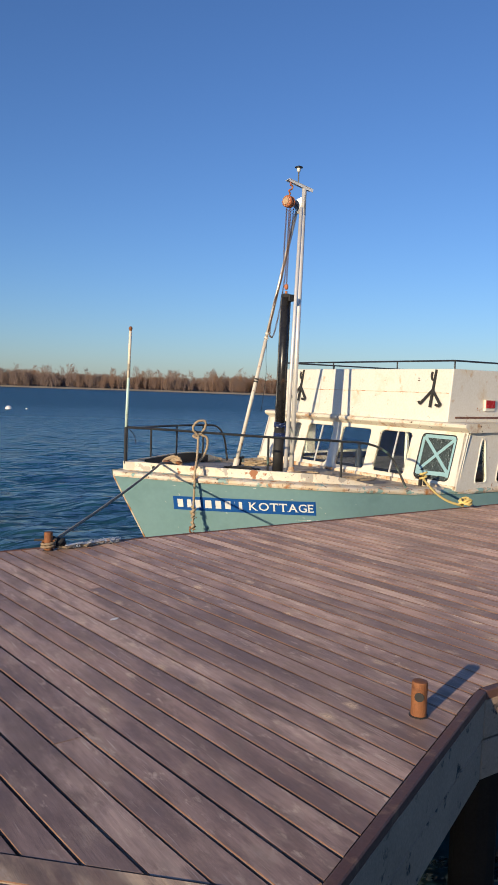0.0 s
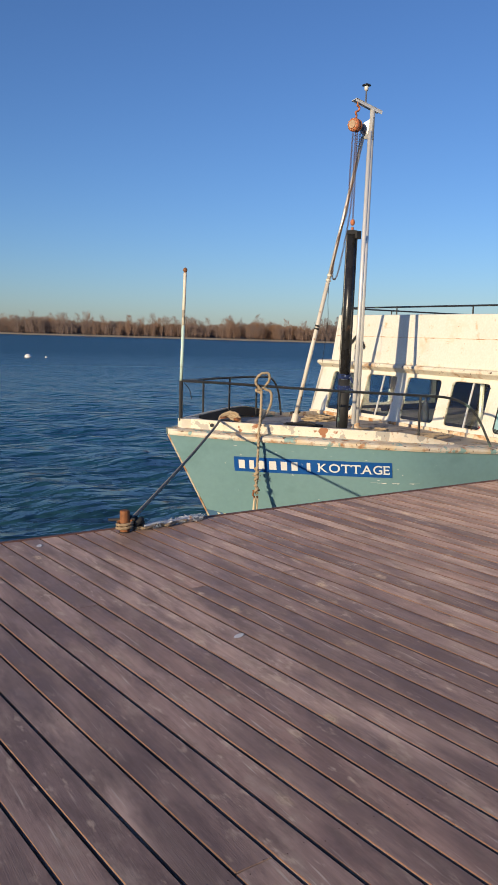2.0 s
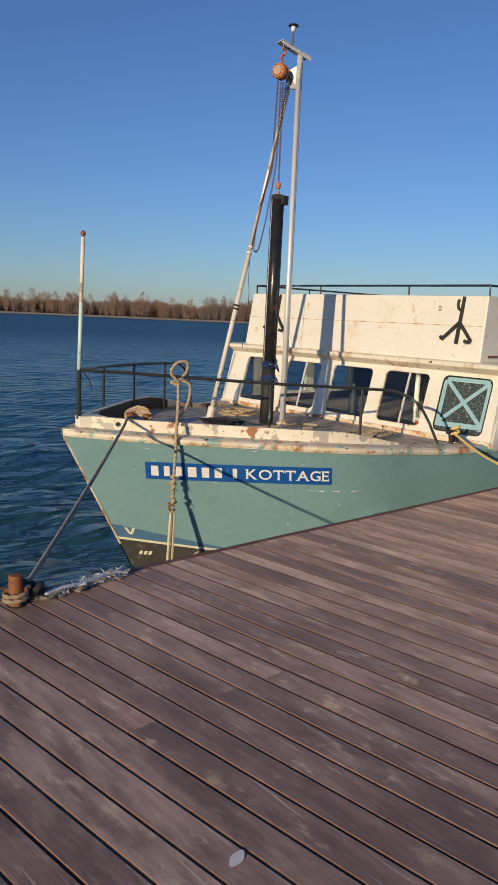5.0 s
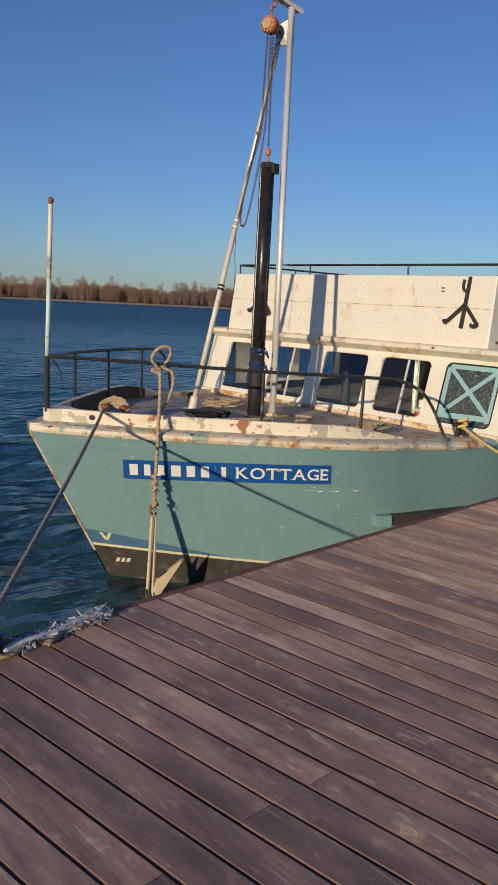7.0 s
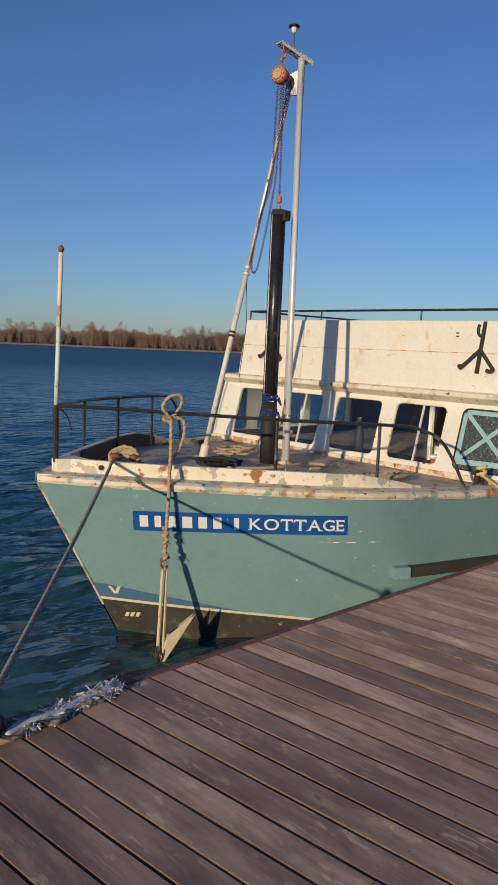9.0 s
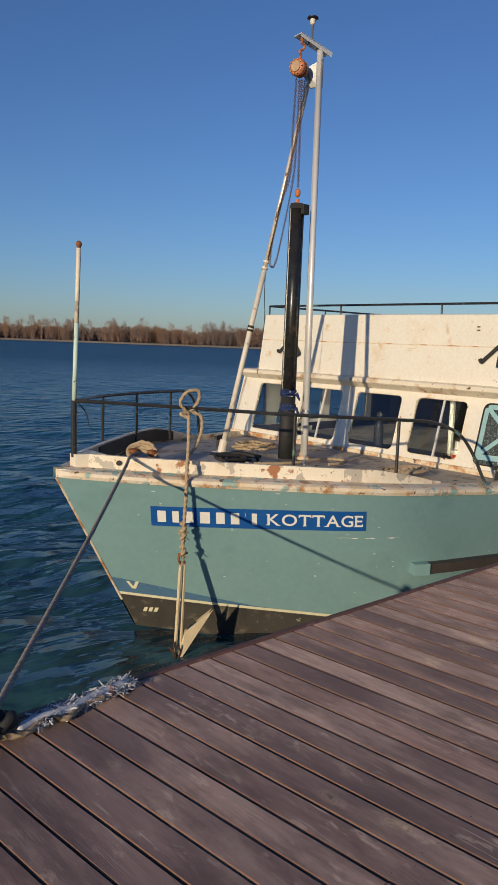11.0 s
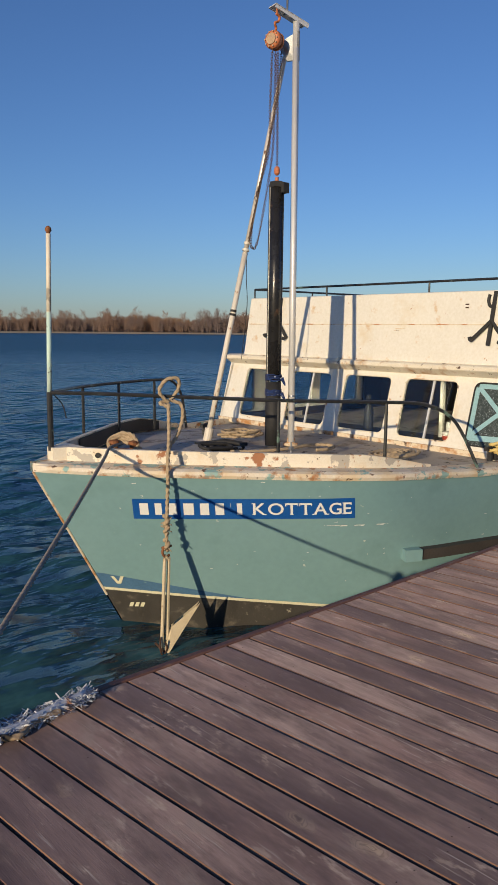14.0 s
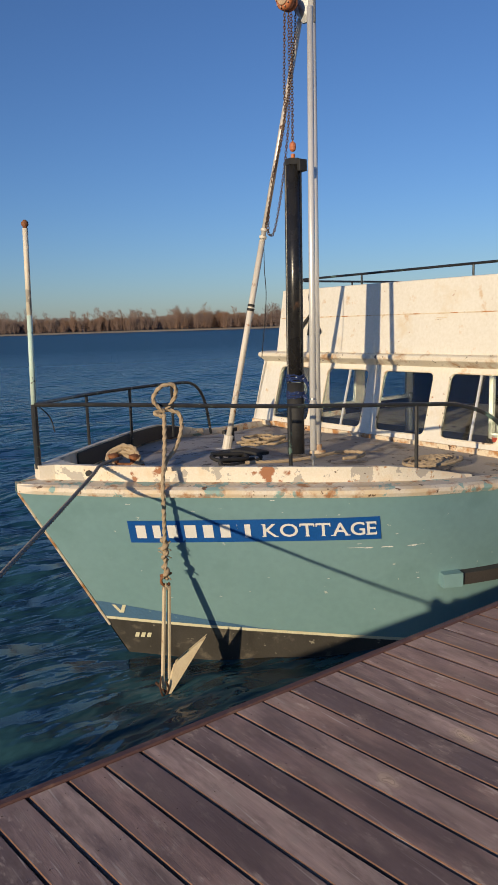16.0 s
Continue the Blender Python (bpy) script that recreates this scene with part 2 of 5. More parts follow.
M_TAPE = surface("pale_blue_tape", (0.22, 0.40, 0.45), (0.32, 0.52, 0.56), 0.6, scale=8)
M_RED = surface("red_lamp_lens", (0.32, 0.012, 0.012), (0.45, 0.02, 0.02), 0.25, scale=9)
# near-black: the dimness inside the cabin is put into the colour
M_INSIDE = surface("dim_cabin_inside", (0.012, 0.009, 0.008), (0.035, 0.022, 0.018), 0.7, scale=2)
M_BUCKET = surface("white_plastic_tub", (0.62, 0.60, 0.55), (0.72, 0.70, 0.66), 0.5, scale=8)
M_REDLABEL = surface("red_label", (0.42, 0.05, 0.03), (0.52, 0.09, 0.05), 0.5, scale=8)
M_STEEL = surface("dull_steel", (0.20, 0.21, 0.22), (0.34, 0.35, 0.36), 0.45, 0.6, 10)
M_PLASTIC = surface("shredded_plastic", (0.36, 0.38, 0.42), (0.68, 0.69, 0.72), 0.28, scale=20, spots=[((0.45, 0.25, 0.15), 0.62, 0.70, 9)])
M_BUOY = surface("white_buoy", (0.72, 0.72, 0.70), (0.82, 0.82, 0.80), 0.4, scale=5)
M_MINT = surface("mint_white_pole_paint", (0.36, 0.66, 0.56), (0.72, 0.76, 0.69), 0.55, scale=1.1, fine=40, spots=[((0.74, 0.68, 0.58), 0.55, 0.62, 3.0), ((0.06, 0.05, 0.045), 0.615, 0.635, 8)])
M_BIRD = surface("chalky_spot", (0.78, 0.73, 0.67), (0.88, 0.84, 0.79), 0.8, scale=20)
M_SAND = surface("pale_shore", (0.30, 0.24, 0.16), (0.44, 0.36, 0.25), 0.9, scale=0.05, fine=1.0)
M_LAND = surface("brown_land", (0.07, 0.055, 0.03), (0.12, 0.09, 0.05), 0.95, scale=0.05, fine=1.0)

def tree_material():
    m, nd, lk, b = nodes_of("bare_twigs")
    rnd = nd.new("ShaderNodeNewGeometry").outputs["Random Per Island"]
    pos = nd.new("ShaderNodeNewGeometry").outputs["Position"]
    n = noise_of(nd, lk, pos, 0.03, 3)
    col = mixed(nd, lk, rnd, (0.115, 0.086, 0.080), (0.19, 0.14, 0.125))
    col = mixed(nd, lk, ramp(nd, lk, n, [(0.45, (0, 0, 0)), (0.65, (0.7, 0.7, 0.7))]), col, (0.21, 0.105, 0.045))
    lk.new(col, b.inputs["Base Color"])
    b.inputs["Roughness"].default_value = 0.95
    return m


M_TREE = tree_material()


def water_material():
    m, nd, lk, b = nodes_of("river_water")
    pos = nd.new("ShaderNodeNewGeometry").outputs["Position"]
    far = noise_of(nd, lk, pos, 0.02, 3, 0.5, (1, 3, 1))
    col = mixed(nd, lk, far, (0.012, 0.068, 0.116), (0.016, 0.088, 0.148))
    b.inputs["IOR"].default_value = 1.33
    b.inputs["Specular IOR Level"].default_value = 0.38
    dist = nd.new("ShaderNodeVectorMath")
    dist.operation = "LENGTH"
    lk.new(pos, dist.inputs[0])
    # near water less blue: by distance the colour carries the far sky reflection
    near_mix = nd.new("ShaderNodeMapRange")
    for k, v in (("From Min", 9.0), ("From Max", 26.0), ("To Min", 1.0), ("To Max", 0.0)):
        near_mix.inputs[k].default_value = v
    lk.new(dist.outputs["Value"], near_mix.inputs["Value"])
    lk.new(mixed(nd, lk, near_mix.outputs["Result"], col, (0.024, 0.064, 0.078)), b.inputs["Base Color"])
    rm = nd.new("ShaderNodeMapRange")
    for k, v in (("From Min", 12.0), ("From Max", 120.0), ("To Min", 0.08), ("To Max", 0.40)):
        rm.inputs[k].default_value = v
    lk.new(dist.outputs["Value"], rm.inputs["Value"])
    lk.new(rm.outputs["Result"], b.inputs["Roughness"])
    a = noise_of(nd, lk, pos, 1.1, 3, 0.40, (1.0, 2.0, 1.0))
    c = noise_of(nd, lk, pos, 5.5, 3, 0.5, (1.0, 1.8, 1.0))
    mx = nd.new("ShaderNodeMath")
    mx.operation = "MULTIPLY_ADD"
    lk.new(c, mx.inputs[0])
    mx.inputs[1].default_value = 0.03
    lk.new(a, mx.inputs[2])
    bumped(nd, lk, b, mx.outputs[0], 1.0, 0.40)
    return m


M_WATER = water_material()


def glass_material():
    m, nd, lk, b = nodes_of("window_glass")
    co = nd.new("ShaderNodeTexCoord").outputs["Object"]
    b.inputs["Base Color"].default_value = (0.62, 0.69, 0.72, 1)
    b.inputs["Transmission Weight"].default_value, b.inputs["IOR"].default_value = 1.0, 1.5
    lk.new(ramp(nd, lk, noise_of(nd, lk, co, 3, 5), [(0.5, (0.0, 0.0, 0.0)), (0.8, (0.08, 0.08, 0.08))]), b.inputs["Roughness"])
    return m


M_GLASS = glass_material()
M_CRACKED = surface("shattered_pane", (0.02, 0.03, 0.03), (0.07, 0.09, 0.09), 0.25, scale=30, fine=120, bump=0.8, spots=[((0.42, 0.50, 0.50), 0.60, 0.64, 55)])


# ---- mesh helpers ----
def shade(bm, smooth):
    for fc in bm.faces:
        fc.smooth = smooth


def part(name, bm, material, parent=None, label="", smooth=False):
    """Links a bmesh as one mesh object, under a thing or a part."""
    me = bpy.data.meshes.new(name)
    shade(bm, smooth)
    bmesh.ops.recalc_face_normals(bm, faces=bm.faces)
    bm.to_mesh(me)
    bm.free()
    for m in material if isinstance(material, (list, tuple)) else (material,):
        me.materials.append(m)
    ob = new(name, me)
    ob.parent = parent
    return tagged(ob, label)


def thing(name, label, category, group="", kind="", at=(0, 0, 0)):
    ob = new(name)
    ob.empty_display_size = 0.1
    ob.location = at
    return tagged(ob, label, category, group, kind)


def box(bm, x0, x1, y0, y1, z0, z1, bevel=0.0):
    vs = [bm.verts.new((x, y, z)) for z in (z0, z1) for y in (y0, y1) for x in (x0, x1)]
    fs = [bm.faces.new([vs[i] for i in q]) for q in ((0, 2, 3, 1), (4, 5, 7, 6), (0, 1, 5, 4), (2, 6, 7, 3), (0, 4, 6, 2), (1, 3, 7, 5))]
    if bevel:
        es = list({e for f in fs for e in f.edges})
        bmesh.ops.bevel(bm, geom=es, offset=bevel, segments=2, affect="EDGES", profile=0.5)
    return bm


def bar(bm, a, b, w, h, up=(0, 0, 1)):
    """A square bar from a to b, w across and h along up."""
    a, b = Vector(a), Vector(b)
    d = (b - a).normalized()
    s = d.cross(Vector(up)).normalized()
    u = s.cross(d)
    vs = [bm.verts.new(p + s * i * w / 2 + u * j * h / 2) for p in (a, b) for i, j in ((-1, -1), (1, -1), (1, 1), (-1, 1))]
    for q in ((0, 1, 2, 3), (7, 6, 5, 4), (0, 4, 5, 1), (1, 5, 6, 2), (2, 6, 7, 3), (3, 7, 4, 0)):
        bm.faces.new([vs[i] for i in q])
    return bm


def smooth_path(pts, steps=8):
    """A Catmull-Rom line through the points."""
    p = [Vector(q) for q in pts]
    p = [2 * p[0] - p[1]] + p + [2 * p[-1] - p[-2]]
    out = []
    for i in range(1, len(p) - 2):
        for k in range(steps):
            t = k / steps
            out.append(0.5 * ((2 * p[i]) + (p[i + 1] - p[i - 1]) * t + (2 * p[i - 1] - 5 * p[i] + 4 * p[i + 1] - p[i + 2]) * t * t + (3 * p[i] - p[i - 1] - 3 * p[i + 1] + p[i + 2]) * t ** 3))
    return out + [p[-2]]


def tube(bm, pts, r, seg=10, lobes=0, twist=0.0, depth=0.16, cap=True):
    """A tube along points; r is one radius or one for each point; lobes and twist lay it like rope."""
    pts = [Vector(p) for p in pts]
    rs = [r] * len(pts) if isinstance(r, (int, float)) else r
    rings, s, run = [], None, 0.0
    for i, p in enumerate(pts):
        d = (pts[min(i + 1, len(pts) - 1)] - pts[max(i - 1, 0)]).normalized()
        s = (d.orthogonal() if s is None else s - d * s.dot(d)).normalized()
        u = d.cross(s)
        if i:
            run += (p - pts[i - 1]).length
        ring = []
        for k in range(seg):
            a = 2 * math.pi * k / seg
            rr = rs[i] * (1 + (depth * math.cos(lobes * (a - twist * run)) if lobes else 0))
            ring.append(bm.verts.new(p + (s * math.cos(a) + u * math.sin(a)) * rr))
        rings.append(ring)
    for a, b in zip(rings, rings[1:]):
        for k in range(seg):
            bm.faces.new((a[k], a[(k + 1) % seg], b[(k + 1) % seg], b[k]))
    if cap:
        bm.faces.new(rings[0][::-1])
        bm.faces.new(rings[-1])
    return bm


def resample(pts, gap):
    pts = [Vector(p) for p in pts]
    out, left = [pts[0]], gap
    for a, b in zip(pts, pts[1:]):
        n = (b - a).length
        pos = left
        while pos <= n:
            out.append(a.lerp(b, pos / n))
            pos += gap
        left = pos - n
    return out


def rope(bm, pts, r, gap=None):
    return tube(bm, resample(pts, gap or r * 0.6), r, 12, 3, 0.55 / r, 0.24)


def chain(bm, pts, link=0.05, wire=0.006):
    """Oval links along a line, each turned a quarter against the last."""
    at = resample(pts, link * 0.72)
    for i, (a, b) in enumerate(zip(at, at[1:])):
        d = (b - a).normalized()
        s = d.orthogonal().normalized()
        if i % 2:
            s = d.cross(s)
        n, c = d.cross(s), (a + b) / 2
        ring = []
        for k in range(8):
            t = 2 * math.pi * k / 8
            o = d * math.cos(t) * link / 2 + s * math.sin(t) * link * 0.32
            out = o.normalized()
            ring.append([bm.verts.new(c + o + (out * math.cos(q) + n * math.sin(q)) * wire) for q in (0.8, 2.4, 3.9, 5.5)])
        for k in range(8):
            for q in range(4):
                bm.faces.new((ring[k][q], ring[(k + 1) % 8][q], ring[(k + 1) % 8][(q + 1) % 4], ring[k][(q + 1) % 4]))
    return bm


def lathe(bm, profile, seg=24, at=(0, 0, 0), axis="Z"):
    """Turns (radius, height) pairs round an axis through at."""
    rings = []
    for r, h in profile:
        ring = []
        for k in range(seg):
            a = 2 * math.pi * k / seg
            v = (r * math.cos(a), r * math.sin(a), h)
            v = v if axis == "Z" else (h, v[0], v[1]) if axis == "X" else (v[0], h, v[1])
            ring.append(bm.verts.new(Vector(v) + Vector(at)))
        rings.append(ring)
    for a, b in zip(rings, rings[1:]):
        for k in range(seg):
            bm.faces.new((a[k], a[(k + 1) % seg], b[(k + 1) % seg], b[k]))
    bm.faces.new(rings[0][::-1])
    bm.faces.new(rings[-1])
    return bm


def sheet(bm, rows, close=False):
    """Quads between rows of points; returns the rows of vertices."""
    vs = [[bm.verts.new(p) for p in row] for row in rows]
    for a, b in zip(vs, vs[1:]):
        for i in range(len(a) - 1):
            bm.faces.new((a[i], a[i + 1], b[i + 1], b[i]))
    return vs


def table(x, xs, ys):
    return float(np.interp(x, xs, ys))


# ---- water, one sheet to the horizon ----
WATER = -1.83


def build_water():
    """Rings round the walk, finely cut towards the far shore, with small wind waves."""
    rng = np.random.default_rng(8)
    radii = [0.0, 2.0]
    while radii[-1] < 3500:
        r = radii[-1]
        radii.append(r + (0.03 + 0.010 * r if r < 130 else 0.035 * r))
    ahead = math.radians(54)
    fine = np.linspace(-math.radians(38), math.radians(38), 560)
    wide = np.linspace(math.radians(38), 2 * math.pi - math.radians(38), 140)[1:-1]
    ang = ahead + np.concatenate([fine, wide])
    n = len(ang)
    rr = np.array(radii)
    x = 1.2 + rr[:, None] * np.cos(ang)[None, :]
    y = 3.0 + rr[:, None] * np.sin(ang)[None, :]
    cell = np.maximum(np.gradient(rr), 0.0)[:, None] * np.ones((1, n))
    z = np.zeros_like(x)
    wind = math.radians(62)
    for _ in range(64):
        wave = 0.60 * (6.0 / 0.60) ** rng.random()
        turn = wind + rng.normal(0, 0.55)
        steep = 0.023 * (1.0 if wave < 2.5 else 2.5 / wave)
        k = 2 * math.pi / wave
        fade = np.clip((wave / np.maximum(cell, 0.01) - 2.5) / 3.0, 0, 1)
        ph = k * (x * math.cos(turn) + y * math.sin(turn)) + rng.random() * 6.283
        z += fade * steep / k * np.sin(ph + 0.25 * np.sin(ph))
    gust = 0.8 + 0.35 * np.sin(x * 0.11 + 0.6) * np.sin(y * 0.083 + 0.05 * x)
    co = np.stack([x, y, WATER + z * gust], axis=-1).reshape(-1, 3)
    faces = []
    for i in range(len(radii) - 1):
        for k in range(n):
            j = (k + 1) % n
            faces.append((i * n + k, (i + 1) * n + k, (i + 1) * n + j, i * n + j))
    me = bpy.data.meshes.new("water")
    me.from_pydata(co.tolist(), [], faces)
    me.materials.append(M_WATER)
    me.polygons.foreach_set("use_smooth", [True] * len(faces))
    tagged(new("water", me), "dark blue rippled river water with small waves", "water", kind="structure")


build_water()


# ---- far shore with bare woods ----
AHEAD = Vector((0.69, 0.724, 0))
ACROSS = Vector((0.724, -0.69, 0))


def shore_at(s, d):
    return Vector((1.0, 3.0, 0)) + AHEAD * d + ACROSS * s


# the far side lies some 350 m off
NEARER = Matrix.Translation((1, 3, WATER)) @ Matrix.Scale(0.78, 4) @ Matrix.Translation((-1, -3, -WATER))


def build_shore():
    bm = bmesh.new()
    rows = []
    for i in range(-60, 61):
        s = i * 14
        edge = 452 + 10 * noise.noise((s * 0.012, 3, 0)) + 3 * noise.noise((s * 0.06, 9, 0)) - 0.03 * s
        rows.append([shore_at(s, edge) + Vector((0, 0, WATER - 0.3)), shore_at(s, edge + 5) + Vector((0, 0, WATER + 0.5)), shore_at(s, edge + 9) + Vector((0, 0, WATER + 0.9))])
    rows = [[NEARER @ v for v in r] for r in rows]
    sheet(bm, rows)
    tagged(part("shore", bm, M_SAND), "pale sandy bank of the far shore", "shore", kind="structure")
    bm = bmesh.new()
    sheet(bm, [[r[2], r[2] + AHEAD * 60 + Vector((0, 0, 0.6)), r[2] + AHEAD * 400 + Vector((0, 0, 1.0))] for r in rows])
    tagged(part("far_ground", bm, M_LAND), "brown winter ground behind the far shore", "ground", kind="structure")


build_shore()


def build_woods():
    rng = random.Random(4)
    verts, faces = [], []

    def blade(a, b, w):
        d = (b - a)
        s = d.cross(AHEAD)
        s = (s.normalized() if s.length > 1e-6 else ACROSS) * w
        n = len(verts)
        verts.extend((a - s, a + s, b + s * 0.3, b - s * 0.3))
        faces.append((n, n + 1, n + 2, n + 3))

    for _ in range(3300):
        s = rng.uniform(-330, 330)
        back = rng.random() ** 1.2 * 70
        dens = noise.noise((s * 0.02, 1.7, 0))
        high = rng.uniform(6.2, 9.8) + 3.0 * dens + 1.5 * noise.noise((s * 0.09, 6.1, 0))
        if rng.random() < 0.06:
            high += rng.uniform(3, 6)
        if rng.random() < 0.25:
            high *= 0.5
        base = shore_at(s, 461 + back + 10 * noise.noise((s * 0.012, 3, 0)) - 0.03 * s) + Vector((0, 0, WATER + 0.8))
        top = base + Vector((rng.uniform(-0.6, 0.6), rng.uniform(-0.6, 0.6), high))
        blade(base, top, 0.16)
        wide = high * rng.uniform(0.30, 0.46)
        for k in range(int(56 + high * 3)):
            t = rng.uniform(0.10, 0.97)
            a = base.lerp(top, t)
            an = rng.uniform(0, 2 * math.pi)
            reach = wide * (1.0 - 0.75 * abs(t - 0.45) / 0.55) * rng.uniform(0.35, 1.0)
            b = a + Vector((math.cos(an) * reach, math.sin(an) * reach, reach * rng.uniform(0.15, 1.5)))
            c = a.lerp(b, rng.uniform(0.3, 0.6))
            blade(c, b, rng.uniform(0.03, 0.13))
            e = b + Vector((rng.uniform(-1, 1), rng.uniform(-1, 1), rng.uniform(0.2, 1.2))) * 0.7
            blade(c.lerp(b, 0.6), e, rng.uniform(0.03, 0.09))
    me = bpy.data.meshes.new("woods")
    me.from_pydata([NEARER @ v for v in verts], [], faces)
    me.materials.append(M_TREE)
    tagged(new("woods", me), "bare brown winter trees along the far shore", "trees", kind="stuff")


build_woods()


# ---- the boat: plan of the hull ----
AXIS = 12.05                     # the keel's y; the bow points to -x
D_TAB = [0, 0.3, 0.7, 1.1, 1.5, 1.9, 2.3, 2.7, 3.1, 3.5, 3.9, 4.7, 5.6, 8, 16, 19]
W_TAB = [0.02, 0.33, 0.74, 1.10, 1.45, 1.80, 2.12, 2.37, 2.51, 2.60, 2.69, 2.88, 3.02, 3.1, 3.0, 2.7]
STEM_X, STEM_RAKE = 5.305, 0.553
STERN = 23.5


def mid(x):
    """The keel line: the bow lies a little nearer to the dock."""
    return table(x, [5.3, 11.0], [11.89, AXIS])


def sheer_z(x):
    return table(x, [5.3, 6.0, 7.2, 8.0, 8.8, 9.6, 11, 20, 24], [0.15, 0.115, 0.08, 0.05, 0.0, -0.05, -0.07, -0.05, 0.1])


def smooth_w(d):
    return sum(table(max(0.0, d + o), D_TAB, W_TAB) for o in (-0.16, -0.08, 0, 0.08, 0.16)) / 5 if d > 0.2 else table(d, D_TAB, W_TAB)


def hull_point(x, z, out=0.0, side=-1):
    """A point of the shell at x and z, moved outward a little."""
    d = x - stem_x(z)
    w = smooth_w(max(d, 0.0))
    y = mid(x) + side * w
    if not out:
        return Vector((x, y, z))
    e = 0.04
    w2 = smooth_w(max(d + e, 0.0))
    t = Vector((e, side * (w2 - w), 0)).normalized()
    n = Vector((t.y, -t.x, 0)) if side < 0 else Vector((-t.y, t.x, 0))
    return Vector((x, y, z)) + n * out


def stem_x(z):
    return STEM_X + (0.15 - z) * STEM_RAKE


def boot_z(x):
    return -1.34 - 0.115 * min(max(x - 6.1, 0), 3.0)


STATIONS = [0, 0.03, 0.08, 0.15] + [0.25 + 0.15 * i for i in range(36)] + [6 + 0.6 * i for i in range(20)]


def hull_rows(top, bottom, n, side, out=0.0):
    """Rows of points down the shell between two heights, each a function of x."""
    rows = []
    for j in range(n + 1):
        f = j / n
        row = []
        for d in STATIONS:
            x0 = STEM_X + d
            z = top(x0) * (1 - f) + bottom(x0) * f
            for _ in range(3):
                x = stem_x(z) + d
                z = top(x) * (1 - f) + bottom(x) * f
            row.append(hull_point(stem_x(z) + d, z, out, side))
        rows.append(row)
    return rows


boat = thing("boat", "old sea-green and white work boat moored beside the dock", "boat", at=(9.0, AXIS, WATER))
BOAT = boat.matrix_basis.copy()


def boat_part(name, bm, material, parent=None, label="", smooth=False):
    ob = part(name, bm, material, parent or boat, label, smooth)
    if parent is None:
        ob.location = (-9.0, -AXIS, -WATER)
    return ob


bm = bmesh.new()
for side in (-1, 1):
    sheet(bm, hull_rows(sheer_z, boot_z, 10, side))
hull = boat_part("hull", bm, M_HULL, label="sea-green painted topsides with scuffs", smooth=True)
bm = bmesh.new()
for side in (-1, 1):
    sheet(bm, hull_rows(boot_z, lambda x: -2.6, 3, side))
    a = [hull_point(STEM_X + STATIONS[-1], z, 0, side) for z in (0.05, -2.6)]
end = [hull_point(stem_x(z) + STATIONS[-1], z, 0, s) for s, z in ((-1, 0.05), (1, 0.05), (1, -2.6), (-1, -2.6))]
bm.faces.new([bm.verts.new(p) for p in end])
boat_part("hull_bottom", bm, M_BLACK_HULL, label="black bottom paint at the waterline", smooth=True)

# stripe and blue band above the bottom paint
bm = bmesh.new()
for side in (-1, 1):
    sheet(bm, hull_rows(lambda x: boot_z(x) + 0.012, lambda x: boot_z(x) - 0.022, 1, side, 0.005))
boat_part("boot_stripe", bm, M_STRIPE, label="cream stripe above the bottom paint")
bm = bmesh.new()
for side in (-1, 1):
    def band_top(x):
        return boot_z(x) + 0.012 + max(0.0, 0.19 * (1 - max(0, x - 6.0) / 1.4))
    rows = [r[:14] for r in hull_rows(band_top, lambda x: boot_z(x) + 0.012, 2, side, 0.004)]
    sheet(bm, rows)
boat_part("boot_band", bm, M_BAND, label="faded blue band at the stem")

# rust line down the stem
bm = bmesh.new()
tube(bm, [Vector((stem_x(z) - 0.004, mid(5.3), z)) for z in (0.10 - 0.11 * k for k in range(15))], 0.016, 6)
boat_part("stem_bar", bm, M_SILL, label="rust-stained stem edge")


def deck_line(inset, lift, x_end, side, x_start=5.31):
    """Points along the sheer from bow aft, set inboard."""
    pts = []
    x = x_start
    while x <= x_end + 1e-6:
        p = hull_point(x, sheer_z(x), -inset if x > 5.36 else 0, side)
        if (p.y - mid(x)) * side < 0.02:
            p.y = mid(x) + side * 0.02
        pts.append(Vector((p.x, p.y, sheer_z(x) + lift)))
        x += 0.12
    return pts


def band_along(bm, loops):
    """Skins a closed section whose corner lines are given."""
    n = len(loops)
    vs = [[bm.verts.new(p) for p in loop] for loop in loops]
    for i in range(n):
        a, b = vs[i], vs[(i + 1) % n]
        for k in range(len(a) - 1):
            bm.faces.new((a[k], a[k + 1], b[k + 1], b[k]))
    bm.faces.new([v[0] for v in vs])
    bm.faces.new([v[-1] for v in vs][::-1])


